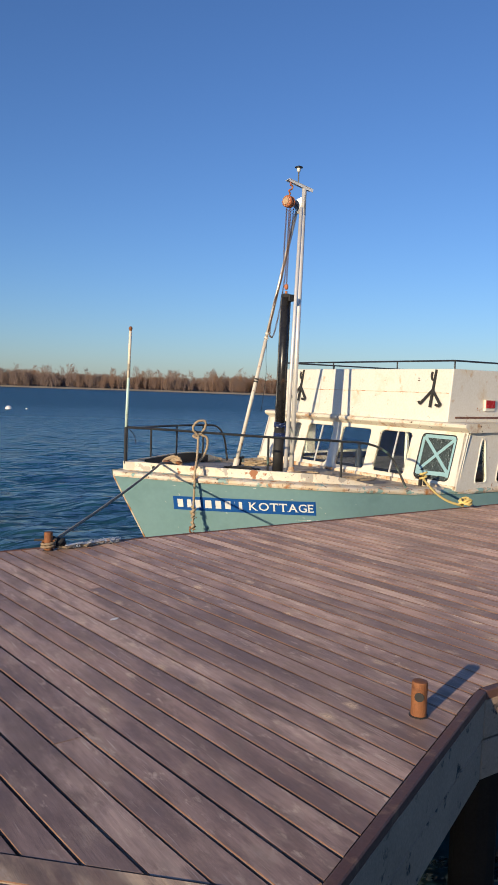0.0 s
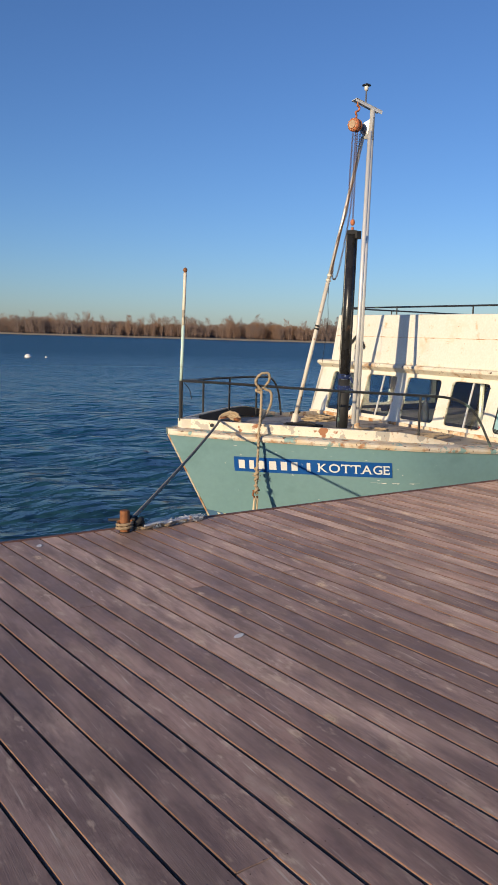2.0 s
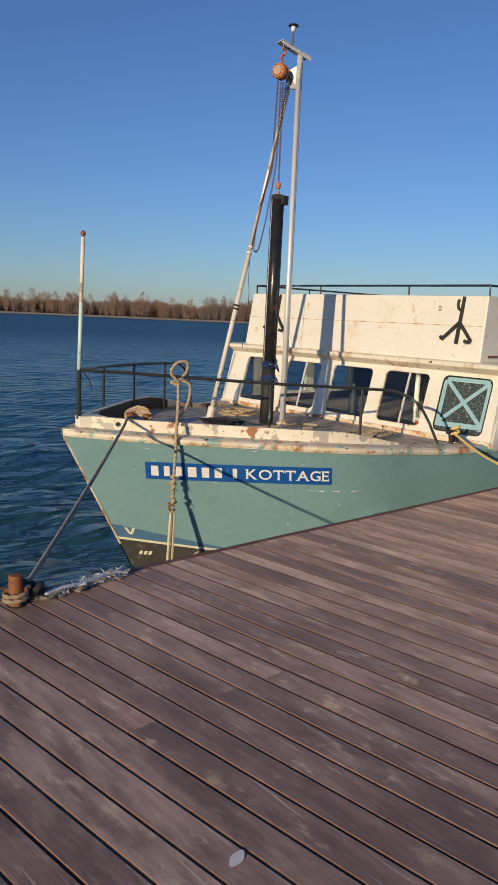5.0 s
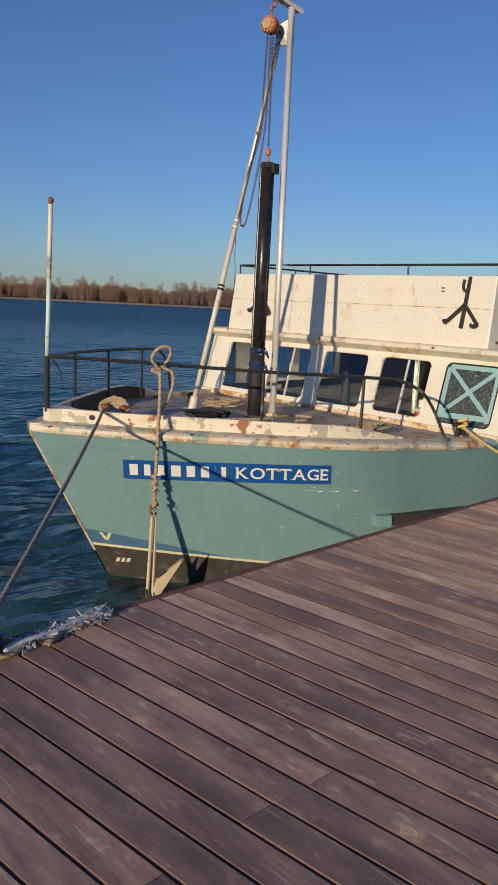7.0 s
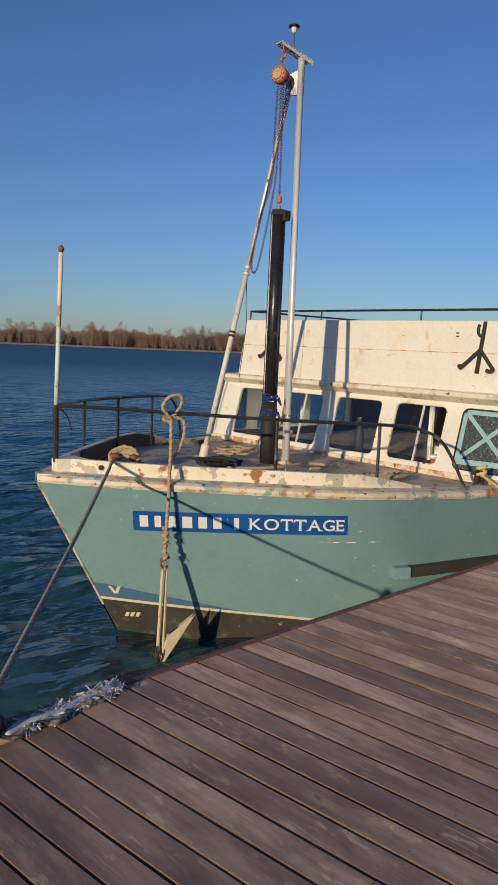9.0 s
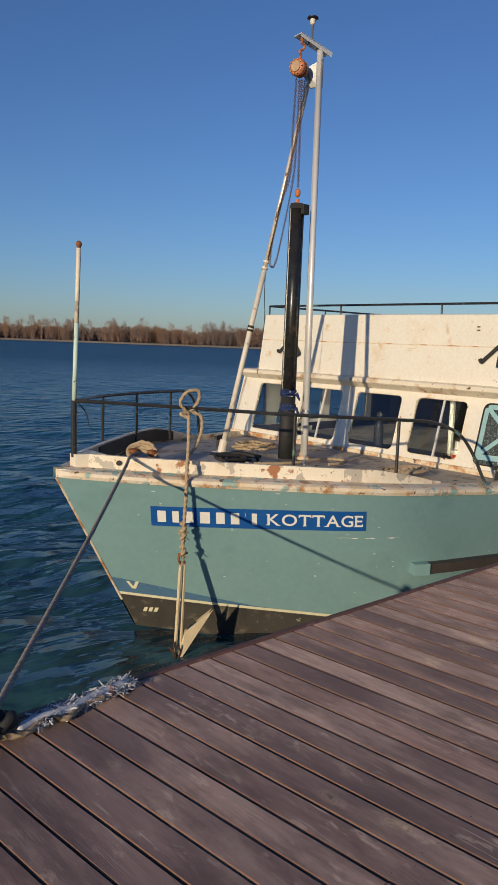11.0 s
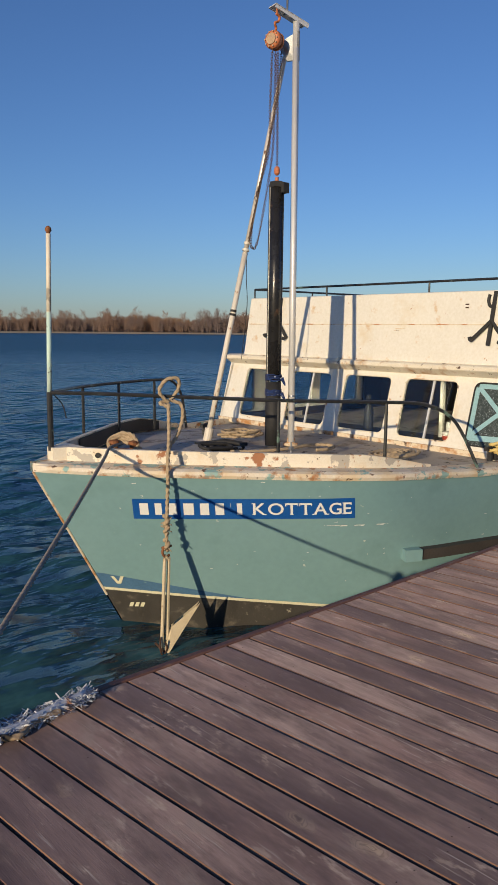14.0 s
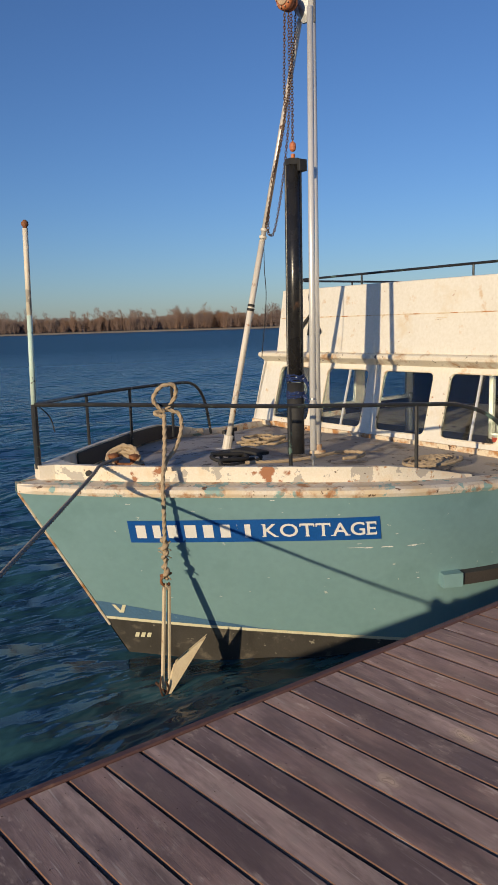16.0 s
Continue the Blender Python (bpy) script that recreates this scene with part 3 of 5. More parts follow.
for side in (-1, 1):
    bm = bmesh.new()
    band_along(bm, [deck_line(-0.030, -0.045, 17, side), deck_line(-0.045, -0.010, 17, side), deck_line(-0.040, 0.025, 17, side), deck_line(0.0, 0.045, 17, side), deck_line(0.20, 0.060, 17, side), deck_line(0.20, -0.045, 17, side)])
    boat_part("rub_strip", bm, M_LIP, label="worn white rub strip along the deck edge", smooth=False)
    bm = bmesh.new()
    loops = [deck_line(0.17, 0.04, 9.1, side, 5.53), deck_line(0.185, 0.0, 9.1, side, 5.53), deck_line(0.245, 0.0, 9.1, side, 5.53), deck_line(0.25, 0.02, 9.1, side, 5.53)]
    high = [min(1.0, max(0.1, (9.05 - p.x) / 0.9)) ** 0.6 for p in loops[1]]
    for k, h in enumerate(high):
        zz = 0.045 + 0.155 * h
        for j in (1, 2):
            loops[j][k].z += zz
    band_along(bm, loops)
    boat_part("toe_rail", bm, M_PEEL, label="low bulwark with peeling white paint and rust")
    # thin strip that makes the bulwark's inner face dark
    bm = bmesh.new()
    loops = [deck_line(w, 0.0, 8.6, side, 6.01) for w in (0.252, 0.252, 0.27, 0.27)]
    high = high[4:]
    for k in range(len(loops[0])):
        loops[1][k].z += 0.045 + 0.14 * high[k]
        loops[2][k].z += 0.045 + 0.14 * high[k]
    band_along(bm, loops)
    boat_part("bulwark_inner_strip", bm, M_DARK_BROWN, label="dark inner face of the bulwark")
# blunt bow piece that closes the bulwark
bm = bmesh.new()
ends = [deck_line(0.185, 0.0, 9.1, s, 5.53)[0] for s in (-1, 1)]
backs = [deck_line(0.245, 0.0, 9.1, s, 5.53)[1] for s in (-1, 1)]
plan = [(5.528, mid(5.5) - 0.06), (ends[0].x + 0.01, ends[0].y - 0.004), (backs[0].x, backs[0].y), (backs[1].x, backs[1].y), (ends[1].x + 0.01, ends[1].y + 0.004), (5.528, mid(5.5) + 0.06)]
va = [bm.verts.new((x, y, 0.12)) for x, y in plan]
vb = [bm.verts.new((x, y, ends[0].z + 0.198)) for x, y in plan]
bm.faces.new(va)
bm.faces.new(vb[::-1])
for k in range(6):
    bm.faces.new((va[k], va[(k + 1) % 6], vb[(k + 1) % 6], vb[k]))
boat_part("bow_piece", bm, M_PEEL)
bm = bmesh.new()
lathe(bm, [(0.028, -0.012), (0.028, 0.012)], 14, (0, 0, 0), "Y")
hole = boat_part("fairlead_hole", bm, M_RUBBER, label="dark round hole in the bulwark")
p = deck_line(0.165, 0.13, 9.1, -1, 5.53)
hp = min(p, key=lambda q: abs(q.x - 5.88))
hole.location = hp - Vector((9.0, AXIS, WATER))
hole.rotation_euler = (0, 0, radians(-42))

# deck plate with a slight crown
bm = bmesh.new()
rows = []
for k, (a, b) in enumerate(zip(deck_line(0.24, 0.0, 18, -1, 5.53), deck_line(0.24, 0.0, 18, 1, 5.53))):
    row = []
    for j in range(13):
        f = j / 12
        q = a.lerp(b, f)
        q.z = min(a.z, 0.06) - 0.02 + 0.05 * (1 - (2 * f - 1) ** 2)
        row.append(q)
    rows.append(row)
sheet(bm, rows)
DECK_TOP = 0.06
boat_part("foredeck", bm, M_DECK, label="weathered grey painted foredeck", smooth=True)

# ---- cabin ----
CF_BOT, CF_TOP = (10.52, -0.06), (10.83, 1.06)      # the front's foot and head: x, z
CY0, CY1 = 9.02, AXIS * 2 - 9.02


def front(y, v, deep=0.0):
    """A point on the raked cabin front: v runs up it in metres of height."""
    f = (v - CF_BOT[1]) / (CF_TOP[1] - CF_BOT[1])
    n = Vector((CF_TOP[1] - CF_BOT[1], 0, -(CF_TOP[0] - CF_BOT[0]))).normalized()
    return Vector((CF_BOT[0] + (CF_TOP[0] - CF_BOT[0]) * f, y, v)) + n * deep


def side_wall(x, v, deep=0.0):
    return Vector((x, CY0 + 0.04 * v + deep, v))


def side_wall_far(x, v, deep=0.0):
    return Vector((x, CY1 - 0.04 * v - deep, v))


def rounded(pts, r, n=5):
    """Rounds a polygon's corners."""
    out = []
    m = len(pts)
    for i in range(m):
        p, a, b = Vector(pts[i]), Vector(pts[i - 1]), Vector(pts[(i + 1) % m])
        u, w = (a - p).normalized(), (b - p).normalized()
        s, e = p + u * r, p + w * r
        for k in range(n + 1):
            t = k / n
            out.append((1 - t) ** 2 * s + 2 * t * (1 - t) * p + t * t * e)
    return out


def ray_poly(c, a, poly):
    d = Vector((math.cos(a), math.sin(a)))
    best = None
    for i in range(len(poly)):
        p, q = poly[i - 1], poly[i]
        e = q - p
        det = d.x * -e.y + e.x * d.y
        if abs(det) < 1e-9:
            continue
        w = p - c
        t = (w.x * -e.y + e.x * w.y) / det
        s = (d.x * w.y - d.y * w.x) / det
        if t > 0 and -1e-6 <= s <= 1 + 1e-6 and (best is None or t > best):
            best = t
    return c + d * (best or 0)


def pierced(bm, place, u0, u1, v0, v1, hole, deep):
    """A wall panel with an opening through it, and the opening's reveal."""
    c = sum((Vector(h) for h in hole), Vector((0, 0))) / len(hole)
    rect = [Vector(q) for q in ((u0, v0), (u1, v0), (u1, v1), (u0, v1))]
    hole = [Vector(h) for h in hole]
    angles = sorted({round(math.atan2(h.y - c.y, h.x - c.x), 5) for h in hole} | {round(math.atan2(q.y - c.y, q.x - c.x), 5) for q in rect})
    rings = []
    for which, dp in ((rect, 0.0), (hole, 0.0), (hole, deep), (rect, deep)):
        rings.append([bm.verts.new(place(*ray_poly(c, a, which), dp)) for a in angles])
    for a, b in zip(rings, rings[1:]):
        for k in range(len(angles)):
            j = (k + 1) % len(angles)
            bm.faces.new((a[k], a[j], b[j], b[k]))


def pane(bm, place, hole, d0, d1):
    a = [bm.verts.new(place(h[0], h[1], d0)) for h in hole]
    b = [bm.verts.new(place(h[0], h[1], d1)) for h in hole]
    bm.faces.new(a)
    bm.faces.new(b[::-1])
    for k in range(len(a)):
        j = (k + 1) % len(a)
        bm.faces.new((a[k], a[j], b[j], b[k]))


def ring_tube(bm, place, hole, r, deep):
    pts = [place(h[0], h[1], deep) for h in hole]
    tube(bm, pts + [pts[0], pts[1]], r, 6, cap=False)


WIN = [(9.24, 10.07), (10.32, 11.19), (11.44, 12.33), (12.61, 13.48), (13.74, 14.60)]
WV0, WV1 = 0.085, 0.90
cuts = [CY0] + [(a[1] + b[0]) / 2 for a, b in zip(WIN, WIN[1:])] + [CY1]
holes = []
for (a, b), u0, u1 in zip(WIN, cuts, cuts[1:]):
    hl = rounded([(a, WV0), (b, WV0), (b, WV1), (a, WV1)], 0.10)
    holes.append(hl)
    bm = bmesh.new()
    pierced(bm, front, u0, u1, CF_BOT[1], CF_TOP[1], hl, 0.05)
    boat_part("front_panel", bm, M_WHITE, label="white raked cabin front panel round a window")
for i, hl in enumerate(holes):
    bm = bmesh.new()
    ring_tube(bm, front, hl, 0.012, 0.004)
    win = boat_part("window", bm, M_EAVE if i != 0 else M_RUBBER)
    bm = bmesh.new()
    pane(bm, front, [(h[0], h[1]) for h in hl], 0.028, 0.034)
    g = part("pane", bm, M_GLASS if i else M_CRACKED, win, "" if i else "shattered glass pane")
    g.visible_shadow = bool(i == 0)
    a, b = WIN[i]
    if i in (1, 3):
        bm = bmesh.new()
        m0 = (a + b) / 2 - 0.03
        bar(bm, front(m0, WV0, 0.02), front(m0, WV1, 0.02), 0.028, 0.02, (1, 0, 0))
        part("divider", bm, M_ALU, win, "aluminium window divider")
    if i == 0:
        for q, (p0, p1) in enumerate((((a + .06, WV0 + .14), (b - .06, WV1 - .06)), ((a + .06, WV1 - .06), (b - .06, WV0 + .14)), ((a + .05, WV1 - .035), (b - .05, WV1 - .035)),
                       ((a + .035, WV0 + .07), (a + .035, WV1 - .06)), ((b - .035, WV0 + .07), (b - .035, WV1 - .06)), ((a + .05, WV0 + .12), (b - .05, WV0 + .10)))):
            bm = bmesh.new()
            bar(bm, front(*p0, 0.022 - 0.001 * q), front(*p1, 0.022 - 0.001 * q), 0.075 if q > 1 else 0.06, 0.0025, front(0, 1, 1) - front(0, 1, 0))
            part("tape", bm, M_TAPE, win, "pale blue adhesive tape")

# cabin sides, back and roof
SX = [10.88, 11.47, 12.10, 13.0, 14.4, 17.0]
for fn, nm in ((side_wall, "cabin_side"), (side_wall_far, "cabin_side")):
    hls = []
    for k, (u0, u1) in enumerate(zip(SX, SX[1:])):
        w0, w1 = u0 + 0.13, u1 - 0.10
        if k < 2:
            hl = rounded([(w0, 0.06), (w1 - 0.02, 0.06), (w1 - 0.06, 0.86), (w0 + 0.20, 0.86)], 0.09)
        else:
            hl = rounded([(w0, 0.10), (w1, 0.10), (w1, 0.86), (w0, 0.86)], 0.10)
        hls.append(hl)
        bm = bmesh.new()
        pierced(bm, fn, u0, u1, -0.12, 1.06, hl, 0.05)
        boat_part("side_panel", bm, M_WHITE, label="white cabin side panel round a window")
    for hl in hls:
        bm = bmesh.new()
        ring_tube(bm, fn, hl, 0.016, 0.002)
        win = boat_part("window", bm, M_WHITE)
        bm = bmesh.new()
        pane(bm, fn, hl, 0.028, 0.034)
        part("pane", bm, M_GLASS, win).visible_shadow = False
    # the raked corner between front and side
    bm = bmesh.new()
    e = [fn(SX[0], -0.12), fn(SX[0], 1.06)]
    y0, y1 = e[0].y, e[1].y
    q = [front(y0, -0.06), e[0], e[1], front(y1, 1.06)]
    inn = 0.05 if fn is side_wall else -0.05
    va = [bm.verts.new(v) for v in q]
    vb = [bm.verts.new(v + Vector((0, inn, 0))) for v in q]
    bm.faces.new(va)
    bm.faces.new(vb[::-1])
    for k in range(4):
        bm.faces.new((va[k], va[(k + 1) % 4], vb[(k + 1) % 4], vb[k]))
    boat_part("cabin_corner", bm, M_WHITE)
bm = bmesh.new()
box(bm, 16.95, 17.0, CY0 + 0.06, CY1 - 0.06, -0.1, 1.06)
boat_part("cabin_back", bm, M_WHITE)
# added panels that close off the inside and keep the windows dark
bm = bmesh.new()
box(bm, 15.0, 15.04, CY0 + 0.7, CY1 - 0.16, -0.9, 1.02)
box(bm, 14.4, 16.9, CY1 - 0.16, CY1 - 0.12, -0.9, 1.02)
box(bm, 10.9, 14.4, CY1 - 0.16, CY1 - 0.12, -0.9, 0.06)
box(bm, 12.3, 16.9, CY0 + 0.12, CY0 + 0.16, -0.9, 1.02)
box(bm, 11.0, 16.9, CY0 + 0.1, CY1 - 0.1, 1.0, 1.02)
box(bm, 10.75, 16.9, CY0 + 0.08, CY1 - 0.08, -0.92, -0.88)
boat_part("cabin_shade_panels", bm, M_INSIDE, label="added near-black panels for the dim cabin inside")
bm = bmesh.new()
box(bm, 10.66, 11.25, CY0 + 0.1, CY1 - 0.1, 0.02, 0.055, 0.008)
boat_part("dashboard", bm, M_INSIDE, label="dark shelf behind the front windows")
bm = bmesh.new()
bar(bm, front(CY0 + 0.02, -0.02, -0.02), front(CY1 - 0.02, -0.02, -0.02), 0.035, 0.075, (0, 0, 1))
boat_part("cabin_sill", bm, M_SILL, label="rust-stained moulding at the cabin's foot")
# eave: a thick visor with a rounded lip
bm = bmesh.new()
prof = [(10.84, 0.968), (10.795, 0.968), (10.672, 1.045), (10.655, 1.06), (10.652, 1.095), (10.665, 1.115), (10.74, 1.135), (17.1, 1.14), (17.1, 1.05)]
v0 = [bm.verts.new((x, CY0 - 0.06, z)) for x, z in prof]
v1 = [bm.verts.new((x, CY1 - 0.04, z)) for x, z in prof]
bm.faces.new(v0)
bm.faces.new(v1[::-1])
for k in range(len(prof)):
    j = (k + 1) % len(prof)
    bm.faces.new((v0[k], v0[j], v1[j], v1[k]))
boat_part("eave", bm, M_EAVE, label="cream visor over the windows with rust streaks")

# upper box of the wheelhouse
RY0, RY1 = 9.50, 14.64
bm = bmesh.new()
prof = [(10.745, 1.13), (10.885, 2.105), (16.5, 2.105), (16.5, 1.13)]
v0 = [bm.verts.new((x, RY0 + (0.0 if z > 1.5 else -0.03), z)) for x, z in prof]
v1 = [bm.verts.new((x, RY1 + (0.0 if z > 1.5 else 0.03), z)) for x, z in prof]
bm.faces.new(v0)
bm.faces.new(v1[::-1])
for k in range(4):
    bm.faces.new((v0[k], v0[(k + 1) % 4], v1[(k + 1) % 4], v1[k]))
bmesh.ops.bevel(bm, geom=bm.edges[:], offset=0.018, segments=2, affect="EDGES", profile=0.5)
upper = boat_part("upper_house", bm, M_WHITE, label="white painted upper house with rust spots")


def upper_front(y, z, out=0.0):
    return Vector((10.745 + 0.14 * (z - 1.13) / 0.975 - out, y, z))


bm = bmesh.new()
bar(bm, upper_front(RY0 + 0.03, 1.66, 0.003), upper_front(RY1 - 0.03, 1.66, 0.003), 0.008, 0.014)
boat_part("seam", bm, M_SILL, upper, "rusty plate seam")
bm = bmesh.new()
box(bm, 10.95, 16.45, RY0 - 0.04, RY0 - 0.005, 1.20, 1.235)
boat_part("side_ledge", bm, M_TRIM, upper, "dark ledge along the upper house")
bm = bmesh.new()
box(bm, 11.74, 12.02, RY0 - 0.065, RY0 - 0.008, 1.34, 1.56, 0.012)
lamp = boat_part("navigation_lamp", bm, M_WHITE, None, "red and white box lamp on the side")
bm = bmesh.new()
box(bm, 11.755, 12.005, RY0 - 0.078, RY0 - 0.066, 1.40, 1.548, 0.003)
part("lens", bm, M_RED, lamp, "red lamp lens")
for yy, zz, w, h in ((10.28, 1.93, 0.05, 0.016), (10.275, 1.885, 0.05, 0.016), (11.28, 1.60, 0.16, 0.012), (11.30, 1.655, 0.12, 0.010), (11.36, 1.575, 0.10, 0.008)):
    bm = bmesh.new()
    bar(bm, upper_front(yy, zz, 0.004), upper_front(yy + w, zz, 0.004), 0.008, h)
    boat_part("bracket", bm, M_CHAIN if zz > 1.7 else M_SILL, upper, "small rusty fitting")

# low rail round the roof
RAIL_Z = 2.255
bm = bmesh.new()
tube(bm, [(10.93, RY0 + 0.02, RAIL_Z), (10.93, RY1 - 0.05, RAIL_Z)], 0.017, 8)
roof_rail = boat_part("roof_rail", bm, M_BLACK, label="low black pipe rail round the roof")
for s in (RY0 + 0.02, RY1 - 0.05):
    bm = bmesh.new()
    tube(bm, [(10.93, s, RAIL_Z), (16.3, s, RAIL_Z)], 0.017, 8)
    boat_part("side_pipe", bm, M_BLACK, roof_rail)
for x, y in [(10.93, q) for q in (RY0 + 0.02, 10.97, 12.9, RY1 - 0.05)] + [(q, s) for q in (12.4, 13.8, 15.2, 16.3) for s in (RY0 + 0.02, RY1 - 0.05)]:
    bm = bmesh.new()
    tube(bm, [(x, y, 2.09), (x, y, RAIL_Z)], 0.014, 8)
    boat_part("stanchion", bm, M_BLACK, roof_rail)

# ---- bow rails ----
BOWP = Vector((5.545, 11.90, 0.30))
bm = bmesh.new()
tube(bm, [BOWP, BOWP + Vector((0.0, 0, 0.62))], 0.030, 10)
bow_rail = boat_part("bow_rail", bm, M_BLACK, label="black painted pipe rail round the bow")
st_top = [(5.545, 11.88, 0.915), (6.05, 11.48, 0.90), (6.75, 10.93, 0.865), (7.43, 10.39, 0.835), (8.0, 10.05, 0.815), (8.55, 9.82, 0.79)]
bm = bmesh.new()
tube(bm, smooth_path(st_top + [(8.95, 9.63, 0.76), (9.22, 9.47, 0.64), (9.37, 9.36, 0.42), (9.50, 9.22, 0.03)], 6), 0.020, 8)
boat_part("top_pipe", bm, M_BLACK, bow_rail)
for q, z0 in ((st_top[3], 0.25), (st_top[5], 0.17)):
    bm = bmesh.new()
    tube(bm, [(q[0], q[1], z0 - 0.03), (q[0], q[1], q[2])], 0.019, 8)
    boat_part("post", bm, M_BLACK, bow_rail)
pt_top = [(5.545, 11.92, 0.915), (6.15, 12.66, 0.87), (6.66, 13.16, 0.845), (7.39, 13.47, 0.845), (8.14, 13.70, 0.84), (8.55, 13.82, 0.80), (8.80, 13.92, 0.55), (8.95, 14.0, 0.05)]
bm = bmesh.new()
tube(bm, smooth_path(pt_top, 6), 0.020, 8)
boat_part("top_pipe", bm, M_BLACK, bow_rail)
for k in (2, 3, 4):
    q = pt_top[k]
    bm = bmesh.new()
    tube(bm, [(q[0], q[1], 0.12), (q[0], q[1], q[2])], 0.019, 8)
    boat_part("post", bm, M_BLACK, bow_rail)
# flag pole
bm = bmesh.new()
tube(bm, [BOWP + Vector((0.024, 0, 1.45)), BOWP + Vector((0.045, 0, 2.235))], 0.025, 12)
pole = boat_part("bow_pole", bm, M_PEEL, label="chipped white and mint-green bow pole", smooth=True)
bm = bmesh.new()
tube(bm, [BOWP + Vector((0, 0, 0.60)), BOWP + Vector((0.024, 0, 1.45))], 0.0255, 12)
boat_part("lower_pole", bm, M_MINT, pole, "lower pole with chipped mint-green paint", True)
bm = bmesh.new()
lathe(bm, [(0.01, -0.045), (0.018, -0.04), (0.022, -0.026), (0.033, -0.01), (0.031, 0.016), (0.012, 0.036)], 14, BOWP + Vector((0.046, 0, 2.275)))
boat_part("knob", bm, M_RUST, pole, "rusty round knob", True)
bm = bmesh.new()
tube(bm, smooth_path([BOWP + Vector((0.05, 0.02, 0.60)), BOWP + Vector((0.16, 0.03, 0.48)), BOWP + Vector((0.20, 0.02, 0.33))], 6), 0.006, 6)
boat_part("cord", bm, M_RUBBER, bow_rail, "loose dark cord")

# ---- mast ----
MAST0, HEAD = Vector((8.90, 11.65, 0.06)), Vector((9.30, 12.06, 5.56))
bm = bmesh.new()
tube(bm, [MAST0, HEAD], 0.045, 18)
mast = boat_part("mast", bm, M_ALU, label="tall aluminium tube mast", smooth=True)
bm = bmesh.new()
lathe(bm, [(0.10, -0.03), (0.10, 0.0), (0.056, 0.012), (0.056, 0.07), (0.044, 0.075)], 18, MAST0 + Vector((0, 0, 0.02)))
boat_part("mast_collar", bm, M_SILL, mast, "rust-stained collar at the mast's foot", True)
LEG0, LEG1 = Vector((8.30, 11.05, 0.08)), Vector((9.06, 11.83, 5.10))
bm = bmesh.new()
tube(bm, [LEG0.lerp(LEG1, 0.028), LEG1], 0.036, 16)
boat_part("front_leg", bm, M_ALU, mast, "aluminium tube leg in front of the mast", True)
bm = bmesh.new()
tube(bm, [LEG0 + Vector((0, 0, -0.02)), LEG0.lerp(LEG1, 0.03)], 0.012, 8)
lathe(bm, [(0.028, -0.022), (0.028, 0.022)], 10, LEG0.lerp(LEG1, 0.012), "Y")
box(bm, LEG0.x - 0.045, LEG0.x + 0.045, LEG0.y - 0.045, LEG0.y + 0.045, 0.035, 0.056, 0.004)
boat_part("leg_fork", bm, M_STEEL, mast, "small steel fork under the leg")
bm = bmesh.new()
tube(bm, [LEG0.lerp(LEG1, 0.135), LEG0.lerp(LEG1, 0.139)], 0.0375, 16)
boat_part("leg_band", bm, M_STEEL, mast)
ST0, ST1 = Vector((8.25, 12.62, 0.06)), Vector((9.235, 12.20, 5.12))
bm = bmesh.new()
tube(bm, [ST0.lerp(ST1, 0.0), ST0.lerp(ST1, 0.50)], 0.037, 14)
boat_part("strut", bm, M_CREAM_TUBE, mast, "slanting cream-painted tube strut", True)
bm = bmesh.new()
tube(bm, [ST0.lerp(ST1, 0.48), ST1], 0.031, 14)
boat_part("upper_strut", bm, M_RUSTY_TUBE, mast, "rust-streaked upper tube of the strut", True)
bm = bmesh.new()
box(bm, ST0.x - 0.10, ST0.x + 0.10, ST0.y - 0.10, ST0.y + 0.10, 0.05, 0.075, 0.008)
tube(bm, [ST0, ST0.lerp(ST1, 0.035)], 0.060, 12)
boat_part("strut_foot", bm, M_CREAM_TUBE, mast)
for f, r in ((0.335, 0.046), (0.345, 0.044), (0.505, 0.047), (0.522, 0.044)):
    bm = bmesh.new()
    tube(bm, [ST0.lerp(ST1, f), ST0.lerp(ST1, f + 0.006)], r, 12)
    boat_part("clamp", bm, M_RUBBER if f < 0.4 else M_CREAM_TUBE, mast)
# the tilted plate on the head, with a lamp on a stem
PL, PR = HEAD + Vector((-0.34, 0.10, 0.11)), HEAD + Vector((0.17, 0.01, -0.03))
bm = bmesh.new()
bar(bm, PL, PR, 0.17, 0.014)
side = (PR - PL).cross(Vector((0, 0, 1))).normalized()
bar(bm, PL + side * 0.08 + Vector((0, 0, -0.018)), PR + side * 0.08 + Vector((0, 0, -0.03)), 0.010, 0.055)
boat_part("head_plate", bm, M_ALU, mast, "grey steel plate tilted on the mast head")
LAMP = PL.lerp(PR, 0.45)
bm = bmesh.new()
lathe(bm, [(0.052, 0.0), (0.052, 0.016), (0.014, 0.035), (0.014, 0.235)], 14, LAMP)
top_lamp = boat_part("top_lamp", bm, M_STEEL, mast, "small lamp on a short stem", True)
bm = bmesh.new()
lathe(bm, [(0.020, 0.235), (0.034, 0.25), (0.038, 0.30), (0.030, 0.315)], 14, LAMP)
boat_part("lamp_globe", bm, M_BUCKET, mast, "clear lamp globe", True)
bm = bmesh.new()
lathe(bm, [(0.030, 0.315), (0.078, 0.318), (0.070, 0.335), (0.020, 0.355), (0.008, 0.36)], 16, LAMP)
boat_part("lamp_cap", bm, M_BLACK_STEEL, mast, "black lamp cap", True)
